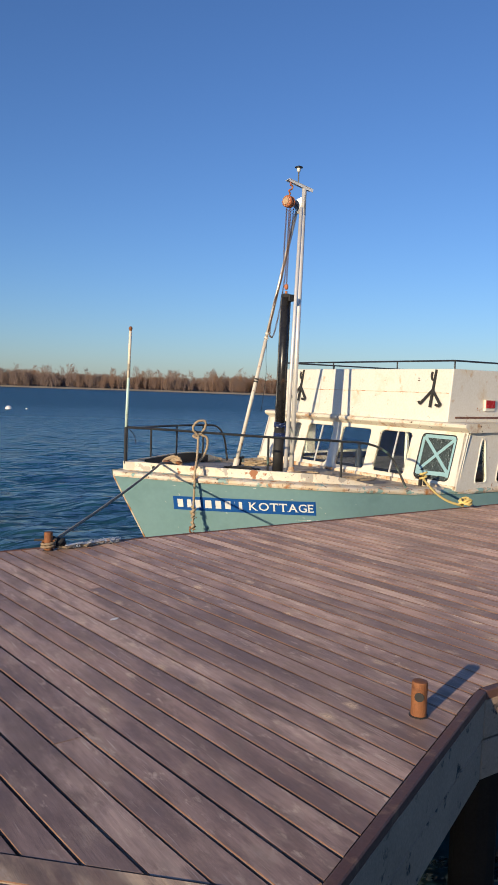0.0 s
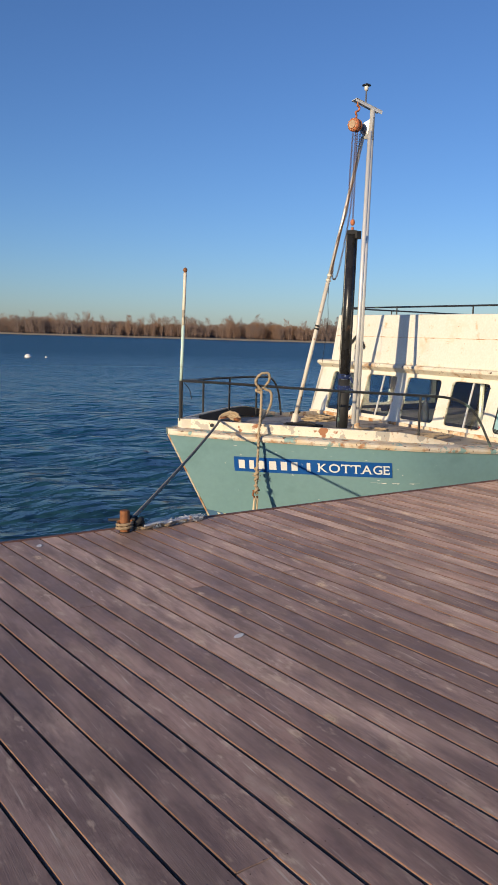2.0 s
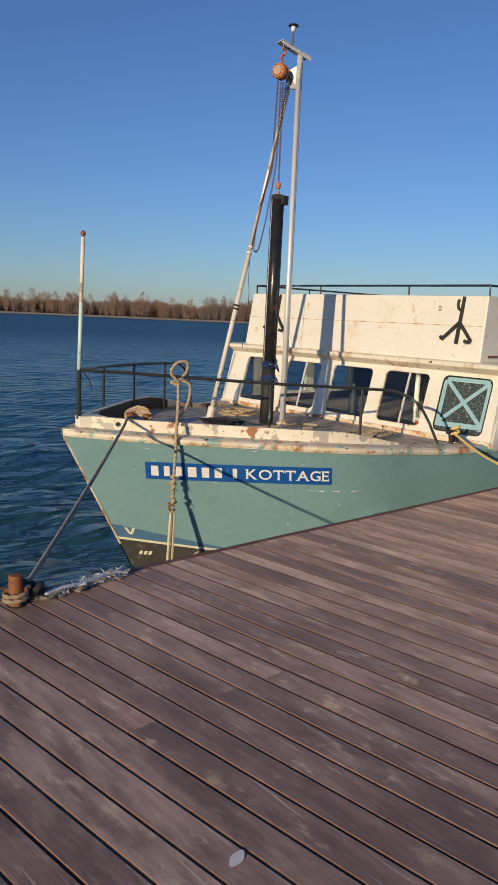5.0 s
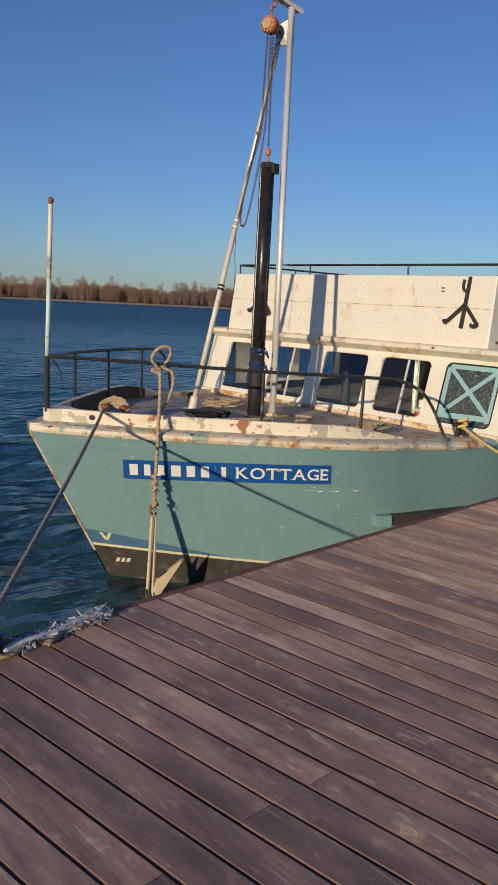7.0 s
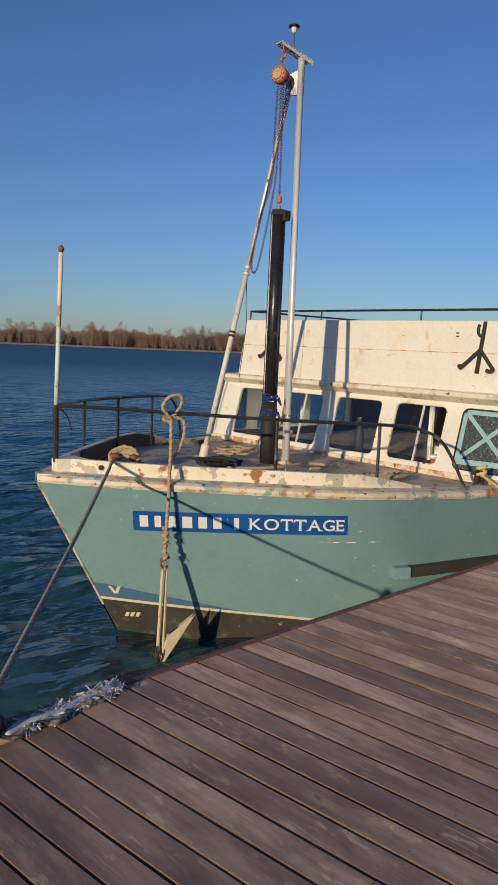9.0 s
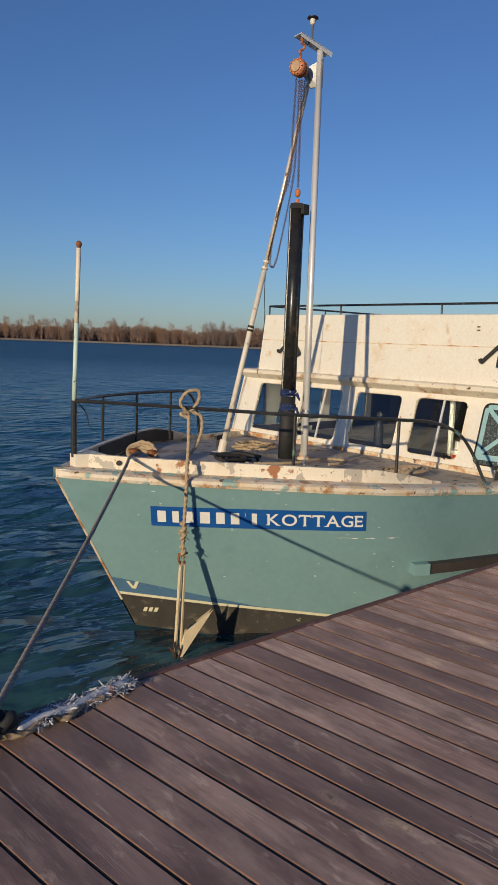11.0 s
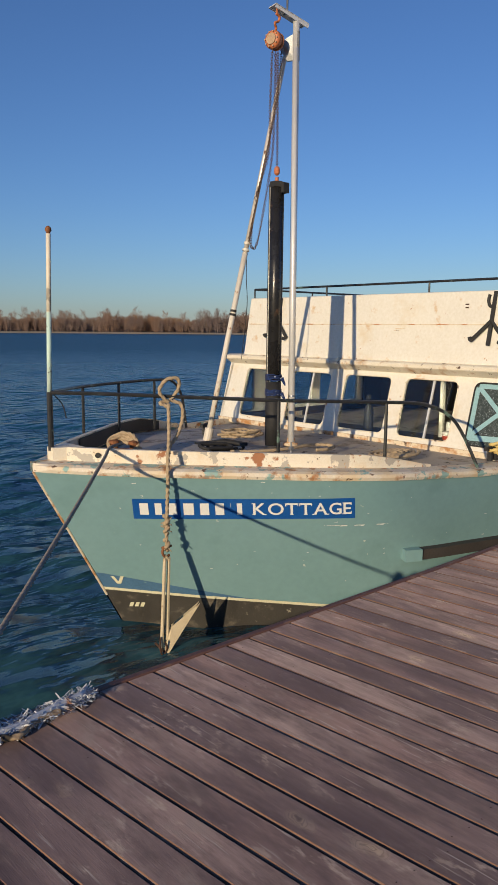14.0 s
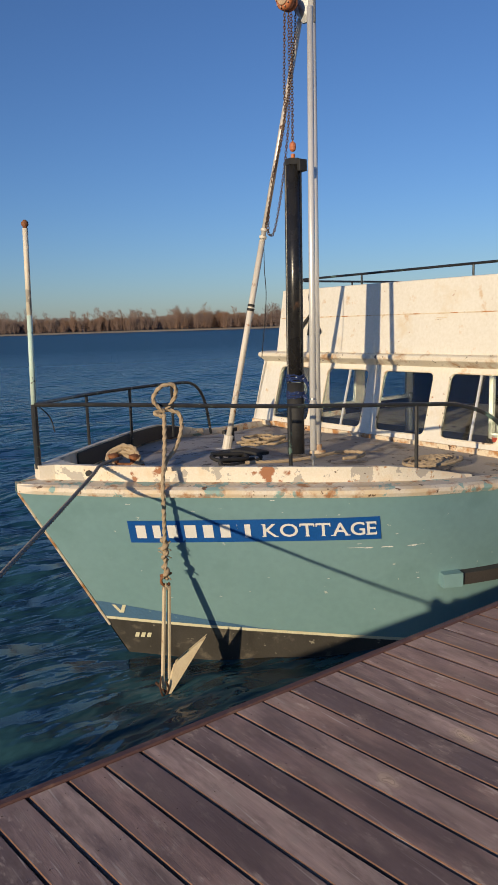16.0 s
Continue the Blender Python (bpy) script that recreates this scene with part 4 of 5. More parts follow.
# welded bracket that carries the strut and the leg
bm = bmesh.new()
va = [HEAD + Vector(p) for p in ((-0.02, 0.02, -0.17), (-0.12, 0.15, -0.26), (-0.14, 0.17, -0.34), (-0.06, 0.10, -0.50), (-0.02, 0.0, -0.50))]
lo, hi = [bm.verts.new(p + Vector((-0.012, -0.012, 0))) for p in va], [bm.verts.new(p + Vector((0.012, 0.012, 0))) for p in va]
bm.faces.new(lo)
bm.faces.new(hi[::-1])
for k in range(5):
    bm.faces.new((lo[k], lo[(k + 1) % 5], hi[(k + 1) % 5], hi[k]))
boat_part("head_bracket", bm, M_STEEL, mast, "welded aluminium gusset plate")
bm = bmesh.new()
bar(bm, HEAD + Vector((-0.025, -0.060, -0.16)), HEAD + Vector((-0.055, -0.092, -0.54)), 0.045, 0.016, (1, 0, 0))
boat_part("head_strap", bm, M_STEEL, mast)

# letters on the hull
SX0, SX1, SZ0, SZ1 = 6.12, 7.955, -0.435, -0.195
bm = bmesh.new()
n = 30
lo = [hull_point(SX0 + 0.28 * (SZ1 - SZ0) + (SX1 - SX0) * k / n, SZ0, 0.006) for k in range(n + 1)]
hi = [hull_point(SX0 + (SX1 - SX0) * k / n, SZ1, 0.006) for k in range(n + 1)]
sheet(bm, [lo, hi])
sign = boat_part("name_board", bm, M_SIGN, None, "blue painted name panel with white lettering", True)


SERIFS = {
    "K": [(-0.10, 0.16, 0.0), (-0.10, 0.16, 1.0), (0.60, 0.24, 1.0), (0.74, 0.30, 0.0)],
    "T": [(0.34, 0.32, 0.0)],
    "A": [(-0.12, 0.34, 0.0), (0.78, 0.34, 0.0)],
    "E": [(-0.14, 0.20, 0.0), (-0.14, 0.20, 1.0)],
}
TICKS = {"T": [(0.0, 0.74), (1.0, 0.74)], "E": [(1.0, 0.76), (1.0, 0.02)], "G": [(0.90, 0.74)]}


def lettering(text, x0, x1, z0, z1, name, parent, out=0.009):
    """Roman capitals: the plain letters with serif bars on their feet and arms."""
    verts, faces, run = [], [], 0.0
    for ch in text:
        cu = bpy.data.curves.new("lettering", "FONT")
        cu.body, cu.offset = ch, 0.012
        tmp = new("lettering_source", cu)
        bpy.context.view_layer.update()
        me = bpy.data.meshes.new_from_object(tmp.evaluated_get(bpy.context.evaluated_depsgraph_get()))
        bpy.data.objects.remove(tmp)
        xs, ys = [v.co.x for v in me.vertices], [v.co.y for v in me.vertices]
        ax, ay, w, h = min(xs), min(ys), max(xs) - min(xs), max(ys) - min(ys)
        n = len(verts)
        verts += [(run + v.co.x - ax, (v.co.y - ay) / h, 0.0) for v in me.vertices]
        faces += [tuple(n + i for i in f.vertices) for f in me.polygons]
        bars = [(run + a * w, run + (a + b) * w, 0.0 if c < 0.5 else 0.93, 0.07 if c < 0.5 else 1.0) for a, b, c in SERIFS.get(ch, ())]
        bars += [(run + a * w - 0.025, run + a * w + 0.025, c, c + 0.24) for a, c in TICKS.get(ch, ())]
        for a, b, c, d in bars:
            n = len(verts)
            verts += [(a, c, 0.0015), (b, c, 0.0015), (b, d, 0.0015), (a, d, 0.0015)]
            faces.append((n, n + 1, n + 2, n + 3))
        run += w + 0.10
    run -= 0.10
    pts = []
    for u, v, o in verts:
        zz = z0 + v * (z1 - z0)
        pts.append(tuple(hull_point(x0 + u / run * (x1 - x0) + 0.28 * (SZ1 - zz), zz, out + o)))
    me = bpy.data.meshes.new(name)
    me.from_pydata(pts, [], faces)
    me.materials.append(M_LETTER)
    ob = new(name, me)
    ob.parent = parent
    return ob


SHEAR = 0.28


def hull_patch(bm, x0, x1, z0, z1, out, lean=0.0, n=3):
    sheet(bm, [[hull_point(x0 + (x1 - x0) * k / n, z0, out) for k in range(n + 1)], [hull_point(x0 + lean + (x1 - x0) * k / n, z1, out) for k in range(n + 1)]])


span = SX1 - SX0
lettering("KOTTAGE", SX0 + span * 0.525, SX0 + span * 0.98, -0.385, -0.245, "lettering", sign)
x = SX0 + span * 0.022
for w in (0.048, 0.040, 0.050, 0.056, 0.050, 0.050, 0.012, 0.034):
    bm = bmesh.new()
    zb = -0.385 if w > 0.02 else -0.29
    hull_patch(bm, x + 0.012 + SHEAR * (SZ1 - zb), x - 0.008 + span * w + SHEAR * (SZ1 - zb), zb, -0.245, 0.009, SHEAR * (zb + 0.245))
    part("lettering_bar", bm, M_LETTER, sign)
    x += span * (w + 0.017)
bm = bmesh.new()
hull_patch(bm, 6.235, 6.262, -1.285, -1.185, 0.009, -0.075, 1)
hull_patch(bm, 6.240, 6.267, -1.285, -1.185, 0.0095, 0.0, 1)
boat_part("draft_letter", bm, M_STRIPE, hull, "cream painted draft letter")
for k in range(3):
    bm = bmesh.new()
    hull_patch(bm, 6.40 + k * 0.045, 6.43 + k * 0.045, -1.60, -1.54, 0.008, 0.0, 1)
    boat_part("draft_mark", bm, M_STRIPE, hull)
# scuffs on the topsides
rng = random.Random(11)
bm = bmesh.new()
for _ in range(26):
    xx, zz = rng.uniform(5.9, 10.2), rng.uniform(-1.1, 0.0)
    if stem_x(zz) + 0.1 > xx:
        continue
    w, h = rng.uniform(0.006, 0.035), rng.uniform(0.002, 0.007)
    hull_patch(bm, xx, xx + w, zz, zz + h, 0.003, rng.uniform(-0.01, 0.01), 1)
for _ in range(12):
    xx = rng.uniform(7.75, 8.35)
    hull_patch(bm, xx, xx + rng.uniform(0.02, 0.10), -0.527 + rng.uniform(-0.008, 0.008), -0.522, 0.003, 0.01, 1)
boat_part("scuffs", bm, M_LETTER, hull, "pale scratches in the green paint")
tagged(bpy.data.objects["scuffs"], kind="stuff")

# wooden fender beam on the side
bm = bmesh.new()
rows = []
for x0 in np.linspace(8.74, 14.0, 30):
    p = hull_point(float(x0), -0.91 - 0.03 * min(2.5, float(x0) - 8.74), 0.0)
    rows.append([p + Vector((0, -0.0, 0.05)), p + Vector((0, -0.11, 0.045)), p + Vector((0, -0.115, -0.07)), p + Vector((0, 0.0, -0.075))])
band_along(bm, [[r[k] for r in rows] for k in range(4)])
boat_part("fender_beam", bm, M_DARK_BROWN, label="weathered wooden fender beam along the side")
bm = bmesh.new()
p = [hull_point(x0, -0.91, 0.0) for x0 in (8.62, 8.80)]
bar(bm, p[0] + Vector((0, -0.045, -0.01)), p[1] + Vector((0, -0.07, -0.01)), 0.14, 0.135)
boat_part("fender_end", bm, M_HULL, label="pale green painted beam end")
# small cleat with black bar at the cabin's corner, and one to port
for cx, cy, ang in ((10.05, 9.35, 0), (8.75, 13.25, 25)):
    bm = bmesh.new()
    bar(bm, (-0.17, 0, 0.15), (0.17, 0, 0.15), 0.045, 0.045)
    bar(bm, (-0.06, 0, 0.0), (-0.06, 0, 0.14), 0.05, 0.05, (1, 0, 0))
    bar(bm, (0.06, 0, 0.0), (0.06, 0, 0.14), 0.05, 0.05, (1, 0, 0))
    cl = boat_part("cleat", bm, M_RUBBER, label="black deck cleat")
    cl.matrix_basis = pose(cx - 9.0, cy - AXIS, 0.03 - WATER, 0, 0, ang)
# bitts on the foredeck
BITT = Vector((6.50, 11.98, 0.06))
bm = bmesh.new()
for s in (-0.10, 0.10):
    lathe(bm, [(0.05, -0.03), (0.05, 0.20), (0.062, 0.21), (0.062, 0.24), (0.03, 0.25)], 14, BITT + Vector((s * 0.7, -s, 0)))
tube(bm, [BITT + Vector((-0.13, 0.18, 0.13)), BITT + Vector((0.13, -0.18, 0.13))], 0.025, 8)
boat_part("mooring_bitts", bm, M_RUST, label="rusty pair of mooring bitts")
# hatch with a dark lid
bm = bmesh.new()
box(bm, 7.85, 8.40, 11.95, 12.40, 0.06, 0.105, 0.012)
boat_part("hatch_cover", bm, M_RUBBER, label="dark flat hatch cover on the foredeck")

# ---- things on the boat ----
# the chain hoist under the mast head
HO = Vector((8.96, 12.13, 5.25))
hoist = thing("chain_hoist", "rusty orange chain hoist hanging from the mast head", "hoist", at=HO)
bm = bmesh.new()
lathe(bm, [(0.05, -0.06), (0.092, -0.055), (0.110, -0.035), (0.114, -0.02), (0.114, 0.02), (0.096, 0.03), (0.094, 0.06), (0.110, 0.065), (0.110, 0.085), (0.094, 0.09), (0.088, 0.12), (0.05, 0.135)], 28, (0, 0, 0), "X")
ob = part("housing", bm, M_ORANGE, hoist, smooth=True)
ob.rotation_euler = (0, 0, radians(14))
bm = bmesh.new()
lathe(bm, [(0.066, -0.074), (0.070, -0.068), (0.070, -0.055)], 20, (0, 0, 0), "X")
for k in range(10):
    a = k * math.pi / 5
    box(bm, -0.068, -0.052, 0.09 * math.cos(a) - 0.008, 0.09 * math.cos(a) + 0.008, 0.09 * math.sin(a) - 0.008, 0.09 * math.sin(a) + 0.008)
ob = part("cover_disc", bm, M_PLATE, hoist, "pale round cover")
ob.rotation_euler = (0, 0, radians(14))
bm = bmesh.new()
tube(bm, smooth_path([(0.02, 0, 0.10), (0.06, 0.02, 0.16), (0.02, 0, 0.21), (0.09, 0.01, 0.25), (0.10, 0, 0.30), (0.04, 0, 0.33)], 5), 0.017, 8)
tube(bm, [(0.06, 0, 0.31), (0.07, 0.02, 0.40)], 0.010, 6)
part("top_hook", bm, M_ORANGE, hoist, "orange hook")
PT = Vector((8.81, 11.885, 3.465))
bm = bmesh.new()
chain(bm, [(0.06, -0.02, -0.12), PT - HO + Vector((0, 0, 0.16))], 0.045, 0.006)
part("load_chain", bm, M_CHAIN, hoist, "rusty load chain")
bm = bmesh.new()
RING = ST0.lerp(ST1, 0.515) - HO
sl = (ST1 - ST0).normalized()
down = [Vector((-0.02, 0.0, -0.12)), Vector((-0.04, 0.01, -0.8)), Vector((-0.07, 0.0, -1.4)), RING + Vector((0.10, -0.06, 0.62)), RING + Vector((0.03, -0.06, 0.10))]
back = [RING + Vector((0.05, -0.07, -0.02)), RING + Vector((0.11, -0.09, 0.06)), RING + Vector((0.20, -0.12, 0.50)), Vector((-0.03, -0.03, -1.4)), Vector((0.01, -0.02, -0.8)), Vector((0.03, -0.01, -0.12))]
chain(bm, smooth_path(down + back, 10), 0.045, 0.006)
part("hand_chain", bm, M_CHAIN, hoist, "rusty hand chain hanging in a loop")
bm = bmesh.new()
chain(bm, smooth_path([Vector((0.16, 0.02, -0.10)), Vector((0.12, 0.01, -0.45))] + [ST0.lerp(ST1, f) - HO + Vector((-0.015, -0.04, 0)) for f in (0.80, 0.70, 0.60, 0.53)], 10), 0.042, 0.0055)
part("slack_chain", bm, M_CHAIN, hoist)

cyl = thing("hydraulic_cylinder", "long black steel cylinder standing on deck, hung from a chain", "cylinder", at=(8.62, 11.715, 0.07))
low, top = Vector((0, 0, 0)), PT - Vector((8.62, 11.715, 0.07))
bm = bmesh.new()
tube(bm, [low.lerp(top, 0.25), low.lerp(top, 0.992)], 0.080, 20)
part("barrel", bm, M_BLACK_STEEL, cyl, smooth=True)
bm = bmesh.new()
tube(bm, [low, low.lerp(top, 0.245)], 0.100, 20)
part("sleeve", bm, M_RUBBER, cyl, "thick black lower sleeve", True)
bm = bmesh.new()
bmesh.ops.create_cone(bm, cap_ends=True, segments=6, radius1=0.098, radius2=0.090, depth=0.07, matrix=Matrix.Translation(low.lerp(top, 0.985)))
box(bm, top.x - 0.01, top.x + 0.10, top.y - 0.13, top.y - 0.03, top.z - 0.16, top.z - 0.03, 0.008)
part("end_cap", bm, M_RUBBER, cyl)
bm = bmesh.new()
tube(bm, [top + Vector((0, 0, -0.08)), top + Vector((0, 0, 0.04))], 0.025, 8)
lathe(bm, [(0.014, -0.055), (0.034, -0.035), (0.040, 0.0), (0.034, 0.035), (0.014, 0.055)], 12, top + Vector((0, 0, 0.12)))
part("lifting_hook", bm, M_ORANGE, cyl, "orange lifting hook")
bm = bmesh.new()
for s, r in ((0.058, 0.020), (-0.058, 0.022)):
    tube(bm, [low.lerp(top, 0.20) + Vector((s, -s * 0.9, 0)), low.lerp(top, 0.985) + Vector((s, -s * 0.9, 0))], r, 12)
part("hose", bm, M_BLACK_STEEL, cyl, "thin black pipe along the cylinder")
for f in (0.205, 0.262):
    rg = random.Random(int(f * 1000))
    bm = bmesh.new()
    for k in range(5):
        ring = []
        for a in range(17):
            t = 2 * math.pi * a / 16
            ring.append(low.lerp(top, f) + Vector((0.104 * math.cos(t), 0.104 * math.sin(t), (k - 2) * 0.016 + rg.uniform(-0.010, 0.010))))
        tube(bm, ring, 0.009, 6)
    tube(bm, [low.lerp(top, f) + Vector((0.03, -0.12, 0)), low.lerp(top, f) + Vector((0.06, -0.16, -0.10))], [0.03, 0.012], 6)
    part("rag", bm, M_RAG, cyl, "blue patterned rag tied round it")


def grapnel(y, turn):
    """A three-armed black hook bar that hangs on the upper house."""
    g = thing("hook_bracket", "black three-armed iron hook bar fixed to white wall", "hook", "hook bars on the upper house", at=upper_front(y, 1.74, 0.03))
    bm = bmesh.new()
    bar(bm, (-0.07, 0, -0.35), (0.075, 0, 0.35), 0.05, 0.022, (1, 0, 0))
    part("bar", bm, M_RUBBER, g)
    for s in (-1, 1):
        bm = bmesh.new()
        pts = [(-0.01, 0, -0.03), (-0.05, s * 0.19, -0.24), (-0.065, s * 0.235, -0.29), (-0.08, s * 0.20, -0.315), (-0.085, s * 0.15, -0.30)] if s < 0 else [(-0.01, 0, -0.03), (-0.05, s * 0.23, -0.26), (-0.065, s * 0.26, -0.28), (-0.075, s * 0.27, -0.24)]
        tube(bm, smooth_path(pts, 4), 0.026, 8)
        part("arm", bm, M_RUBBER, g)
    bm = bmesh.new()
    tube(bm, smooth_path([(0.05, 0.01, 0.14), (0.035, 0.06, 0.17), (0.045, 0.085, 0.24), (0.055, 0.075, 0.31)], 4), 0.022, 8)
    part("hook", bm, M_RUBBER, g)


# a slack line beside the strut
bm = bmesh.new()
tube(bm, smooth_path([ST0.lerp(ST1, 0.52), ST0.lerp(ST1, 0.44) + Vector((0.06, -0.05, -0.02)), ST0.lerp(ST1, 0.36) + Vector((0.14, -0.10, 0)), ST0.lerp(ST1, 0.22) + Vector((0.20, -0.14, 0))], 5), 0.005, 5)
boat_part("signal_line", bm, M_RUBBER, mast, "thin dark line")

grapnel(9.90, 0)
grapnel(13.86, 0)

# things on the shelf behind the windows
tub = thing("plastic_tub", "small white plastic tub with red label on the shelf", "tub", at=(10.86, 10.50, 0.056))
bm = bmesh.new()
lathe(bm, [(0.075, 0), (0.09, 0.10), (0.098, 0.105), (0.098, 0.125), (0.09, 0.13), (0.06, 0.13)], 18)
part("body", bm, M_BUCKET, tub, smooth=True)
bm = bmesh.new()
lathe(bm, [(0.081, 0.02), (0.089, 0.075)], 18)
part("label_band", bm, M_REDLABEL, tub)
bot = thing("spray_bottle", "tall dark bottle on the shelf behind the glass", "bottle", at=(10.98, 12.02, 0.056))
bm = bmesh.new()
lathe(bm, [(0.07, 0), (0.075, 0.02), (0.075, 0.30), (0.05, 0.36), (0.025, 0.39), (0.025, 0.45), (0.045, 0.46), (0.04, 0.52), (0.01, 0.53)], 16)
part("body", bm, M_RUBBER, bot, smooth=True)
tin = thing("paper_roll", "white roll standing on the shelf behind the glass", "roll", at=(10.98, 10.56, 0.056))
bm = bmesh.new()
lathe(bm, [(0.05, 0), (0.055, 0.01), (0.055, 0.24), (0.05, 0.25), (0.02, 0.25)], 16)
part("body", bm, M_BUCKET, tin, smooth=True)
pst = thing("inner_post", "pale upright post inside the wheelhouse", "post", at=(11.1, 10.78, 0.056))
bm = bmesh.new()
box(bm, -0.03, 0.03, -0.03, 0.03, 0, 0.95, 0.006)
part("body", bm, M_WHITE, pst)


def rope_thing(name, label, paths, r, material, category="rope"):
    ob = thing(name, label, category, at=paths[0][0])
    for path in paths:
        bm = bmesh.new()
        rope(bm, [Vector(p) - Vector(paths[0][0]) for p in path], r)
        part("strand", bm, material, ob, smooth=True)
    return ob


# coil round the bitts, with the mooring line to the dock
rg = random.Random(3)
coil = []
for k in range(5):
    for a in range(12):
        t = 2 * math.pi * a / 12
        c, s = math.cos(t), math.sin(t)
        coil.append(BITT + Vector((0.11 * c + 0.05 * s + rg.uniform(-.03, .03), -0.13 * c + 0.08 * s + rg.uniform(-.02, .02), 0.15 + 0.11 * s * (0.7 + 0.1 * k) + k * 0.014 + rg.uniform(-.02, .02))))
rope_thing("rope_coil", "tan hemp rope wound round the bow bitts", [smooth_path(coil + [BITT + Vector((0.28, -0.35, 0.02)), BITT + Vector((0.45, -0.62, 0.03)), BITT + Vector((0.42, -0.85, 0.04))], 3)], 0.020, M_ROPE)
FAIR = Vector((6.02, 11.50, 0.33))
B2 = Vector((2.58, 7.30, 0.0))
line = [BITT + Vector((-0.06, -0.05, 0.22)), FAIR]
n = 14
for k in range(1, n + 1):
    f = k / n
    q = FAIR.lerp(B2 + Vector((0.10, 0.06, 0.09)), f)
    q.z -= 0.03 * 4 * f * (1 - f)
    line.append(q)
rope_thing("mooring_line", "grey mooring rope stretched from bow to dock bollard", [smooth_path(line, 4)], 0.015, M_ROPE_GREY)

# rope that holds the anchor over the side
K = Vector((6.49, 11.135, 0.835))
LIPP = Vector((6.285, 10.835, 0.15))
lo_ring = Vector((6.313, 10.905, -0.71))
loop = [K + Vector((0.0, -0.04, -0.02)), K + Vector((-0.10, -0.02, 0.10)), K + Vector((-0.04, -0.06, 0.22)), K + Vector((0.08, -0.10, 0.23)), K + Vector((0.10, -0.08, 0.12)), K + Vector((0.02, -0.03, 0.0)), K + Vector((-0.09, -0.02, -0.02)), K + Vector((-0.03, -0.07, -0.06))]
down = [K + Vector((-0.02, -0.07, -0.03)), K + Vector((-0.09, -0.17, -0.34)), LIPP + Vector((0.005, 0.005, 0.06)), LIPP + Vector((0.0, 0.0, -0.12)), lo_ring + Vector((0.0, 0, 0.22)), lo_ring + Vector((0, 0, 0.03))]
tail = [K + Vector((0.04, -0.03, 0.0)), K + Vector((0.14, -0.08, -0.05)), K + Vector((0.14, -0.10, -0.20)), K + Vector((0.05, -0.13, -0.36)), K + Vector((-0.08, -0.17, -0.46)), K + Vector((-0.11, -0.19, -0.55))]
hang = rope_thing("anchor_rope", "tan rope knotted on the bow rail, holding an anchor", [smooth_path(loop, 6), smooth_path(down, 8), smooth_path(tail, 6)], 0.0180, M_ROPE)
for zz, rr in ((0.30, 0.040), (0.22, 0.034), (0.04, 0.036)):
    p = lo_ring + Vector((0, 0, zz)) - hang.location
    bm = bmesh.new()
    tube(bm, smooth_path([p + Vector((0.02 * math.cos(a), 0.02 * math.sin(a), 0.014 * a - 0.06)) for a in np.linspace(0, 9, 16).tolist()], 2), rr * 0.6, 7)
    for k in range(4 if zz < 0.5 else 0):
        a = rg.uniform(0, 6.28)
        tube(bm, [p, p + Vector((0.06 * math.cos(a), 0.06 * math.sin(a), rg.uniform(-0.06, 0.05)))], 0.006, 5)
    part("knot", bm, M_ROPE, hang, "frayed knot", True)

anchor = thing("anchor", "cream-painted hinged fluke anchor hanging over the water", "anchor", at=lo_ring)
bm = bmesh.new()
tube(bm, [Vector((0.055 * math.cos(a), 0.0, 0.055 * math.sin(a) - 0.02)) for a in np.linspace(0.9, 5.4, 14).tolist()], 0.014, 8)
tube(bm, [(-0.06, 0, 0.03), (0.06, 0, 0.03)], 0.013, 8)
part("shackle", bm, M_RUST, anchor, "rusty shackle", True)
foot = Vector((-0.14, -0.13, -1.00))
for s0, s1, end in ((-0.026, -0.030, 1.0), (0.026, 0.040, 0.93)):
    bm = bmesh.new()
    bar(bm, (s0, 0.0, -0.10), Vector((s0, 0, -0.10)).lerp(foot + Vector((s1, 0, 0)), end), 0.024, 0.036, (0, 1, 0))
    bmesh.ops.bevel(bm, geom=bm.edges[:], offset=0.003, segments=1, affect="EDGES")
    part("shank", bm, M_ANCHOR, anchor)
bm = bmesh.new()
tube(bm, [(-0.02, 0, -0.06), (0.02, 0, -0.11)], 0.018, 8)
bar(bm, (-0.038, 0, -0.10), (0.038, 0, -0.10), 0.03, 0.03)
part("shank_head", bm, M_ANCHOR, anchor)
# two long pointed flukes, hinged at the foot
heel, tip = Vector((-0.145, -0.185, -1.085)), Vector((0.285, -0.205, -0.60))
for off in (Vector((0, 0, 0)), Vector((0.125, 0.175, -0.06))):
    pts = [heel + off, foot + Vector((0.0, 0.0, -0.02)) + off * 0.5, foot + Vector((0.10, 0.0, 0.20)) + off * 0.8, tip + off]
    up = Vector((0.006, 0.010, -0.004))
    bm = bmesh.new()
    va, vb = [bm.verts.new(p) for p in pts], [bm.verts.new(p + up) for p in pts]
    bm.faces.new(va)
    bm.faces.new(vb[::-1])
    for k in range(4):
        bm.faces.new((va[k], va[(k + 1) % 4], vb[(k + 1) % 4], vb[k]))
    part("fluke", bm, M_ANCHOR, anchor, "pointed flat fluke")
bm = bmesh.new()
tube(bm, [foot + Vector((-0.07, 0.06, 0.05)), foot + Vector((0.04, -0.06, -0.11))], 0.014, 8)
tube(bm, smooth_path([foot + Vector((-0.04, 0.0, 0.12)), foot + Vector((-0.07, -0.03, 0.02)), foot + Vector((-0.04, -0.04, -0.07)), foot + Vector((0.01, -0.04, 0.0)), foot + Vector((-0.02, -0.05, 0.08))], 5), 0.010, 6)
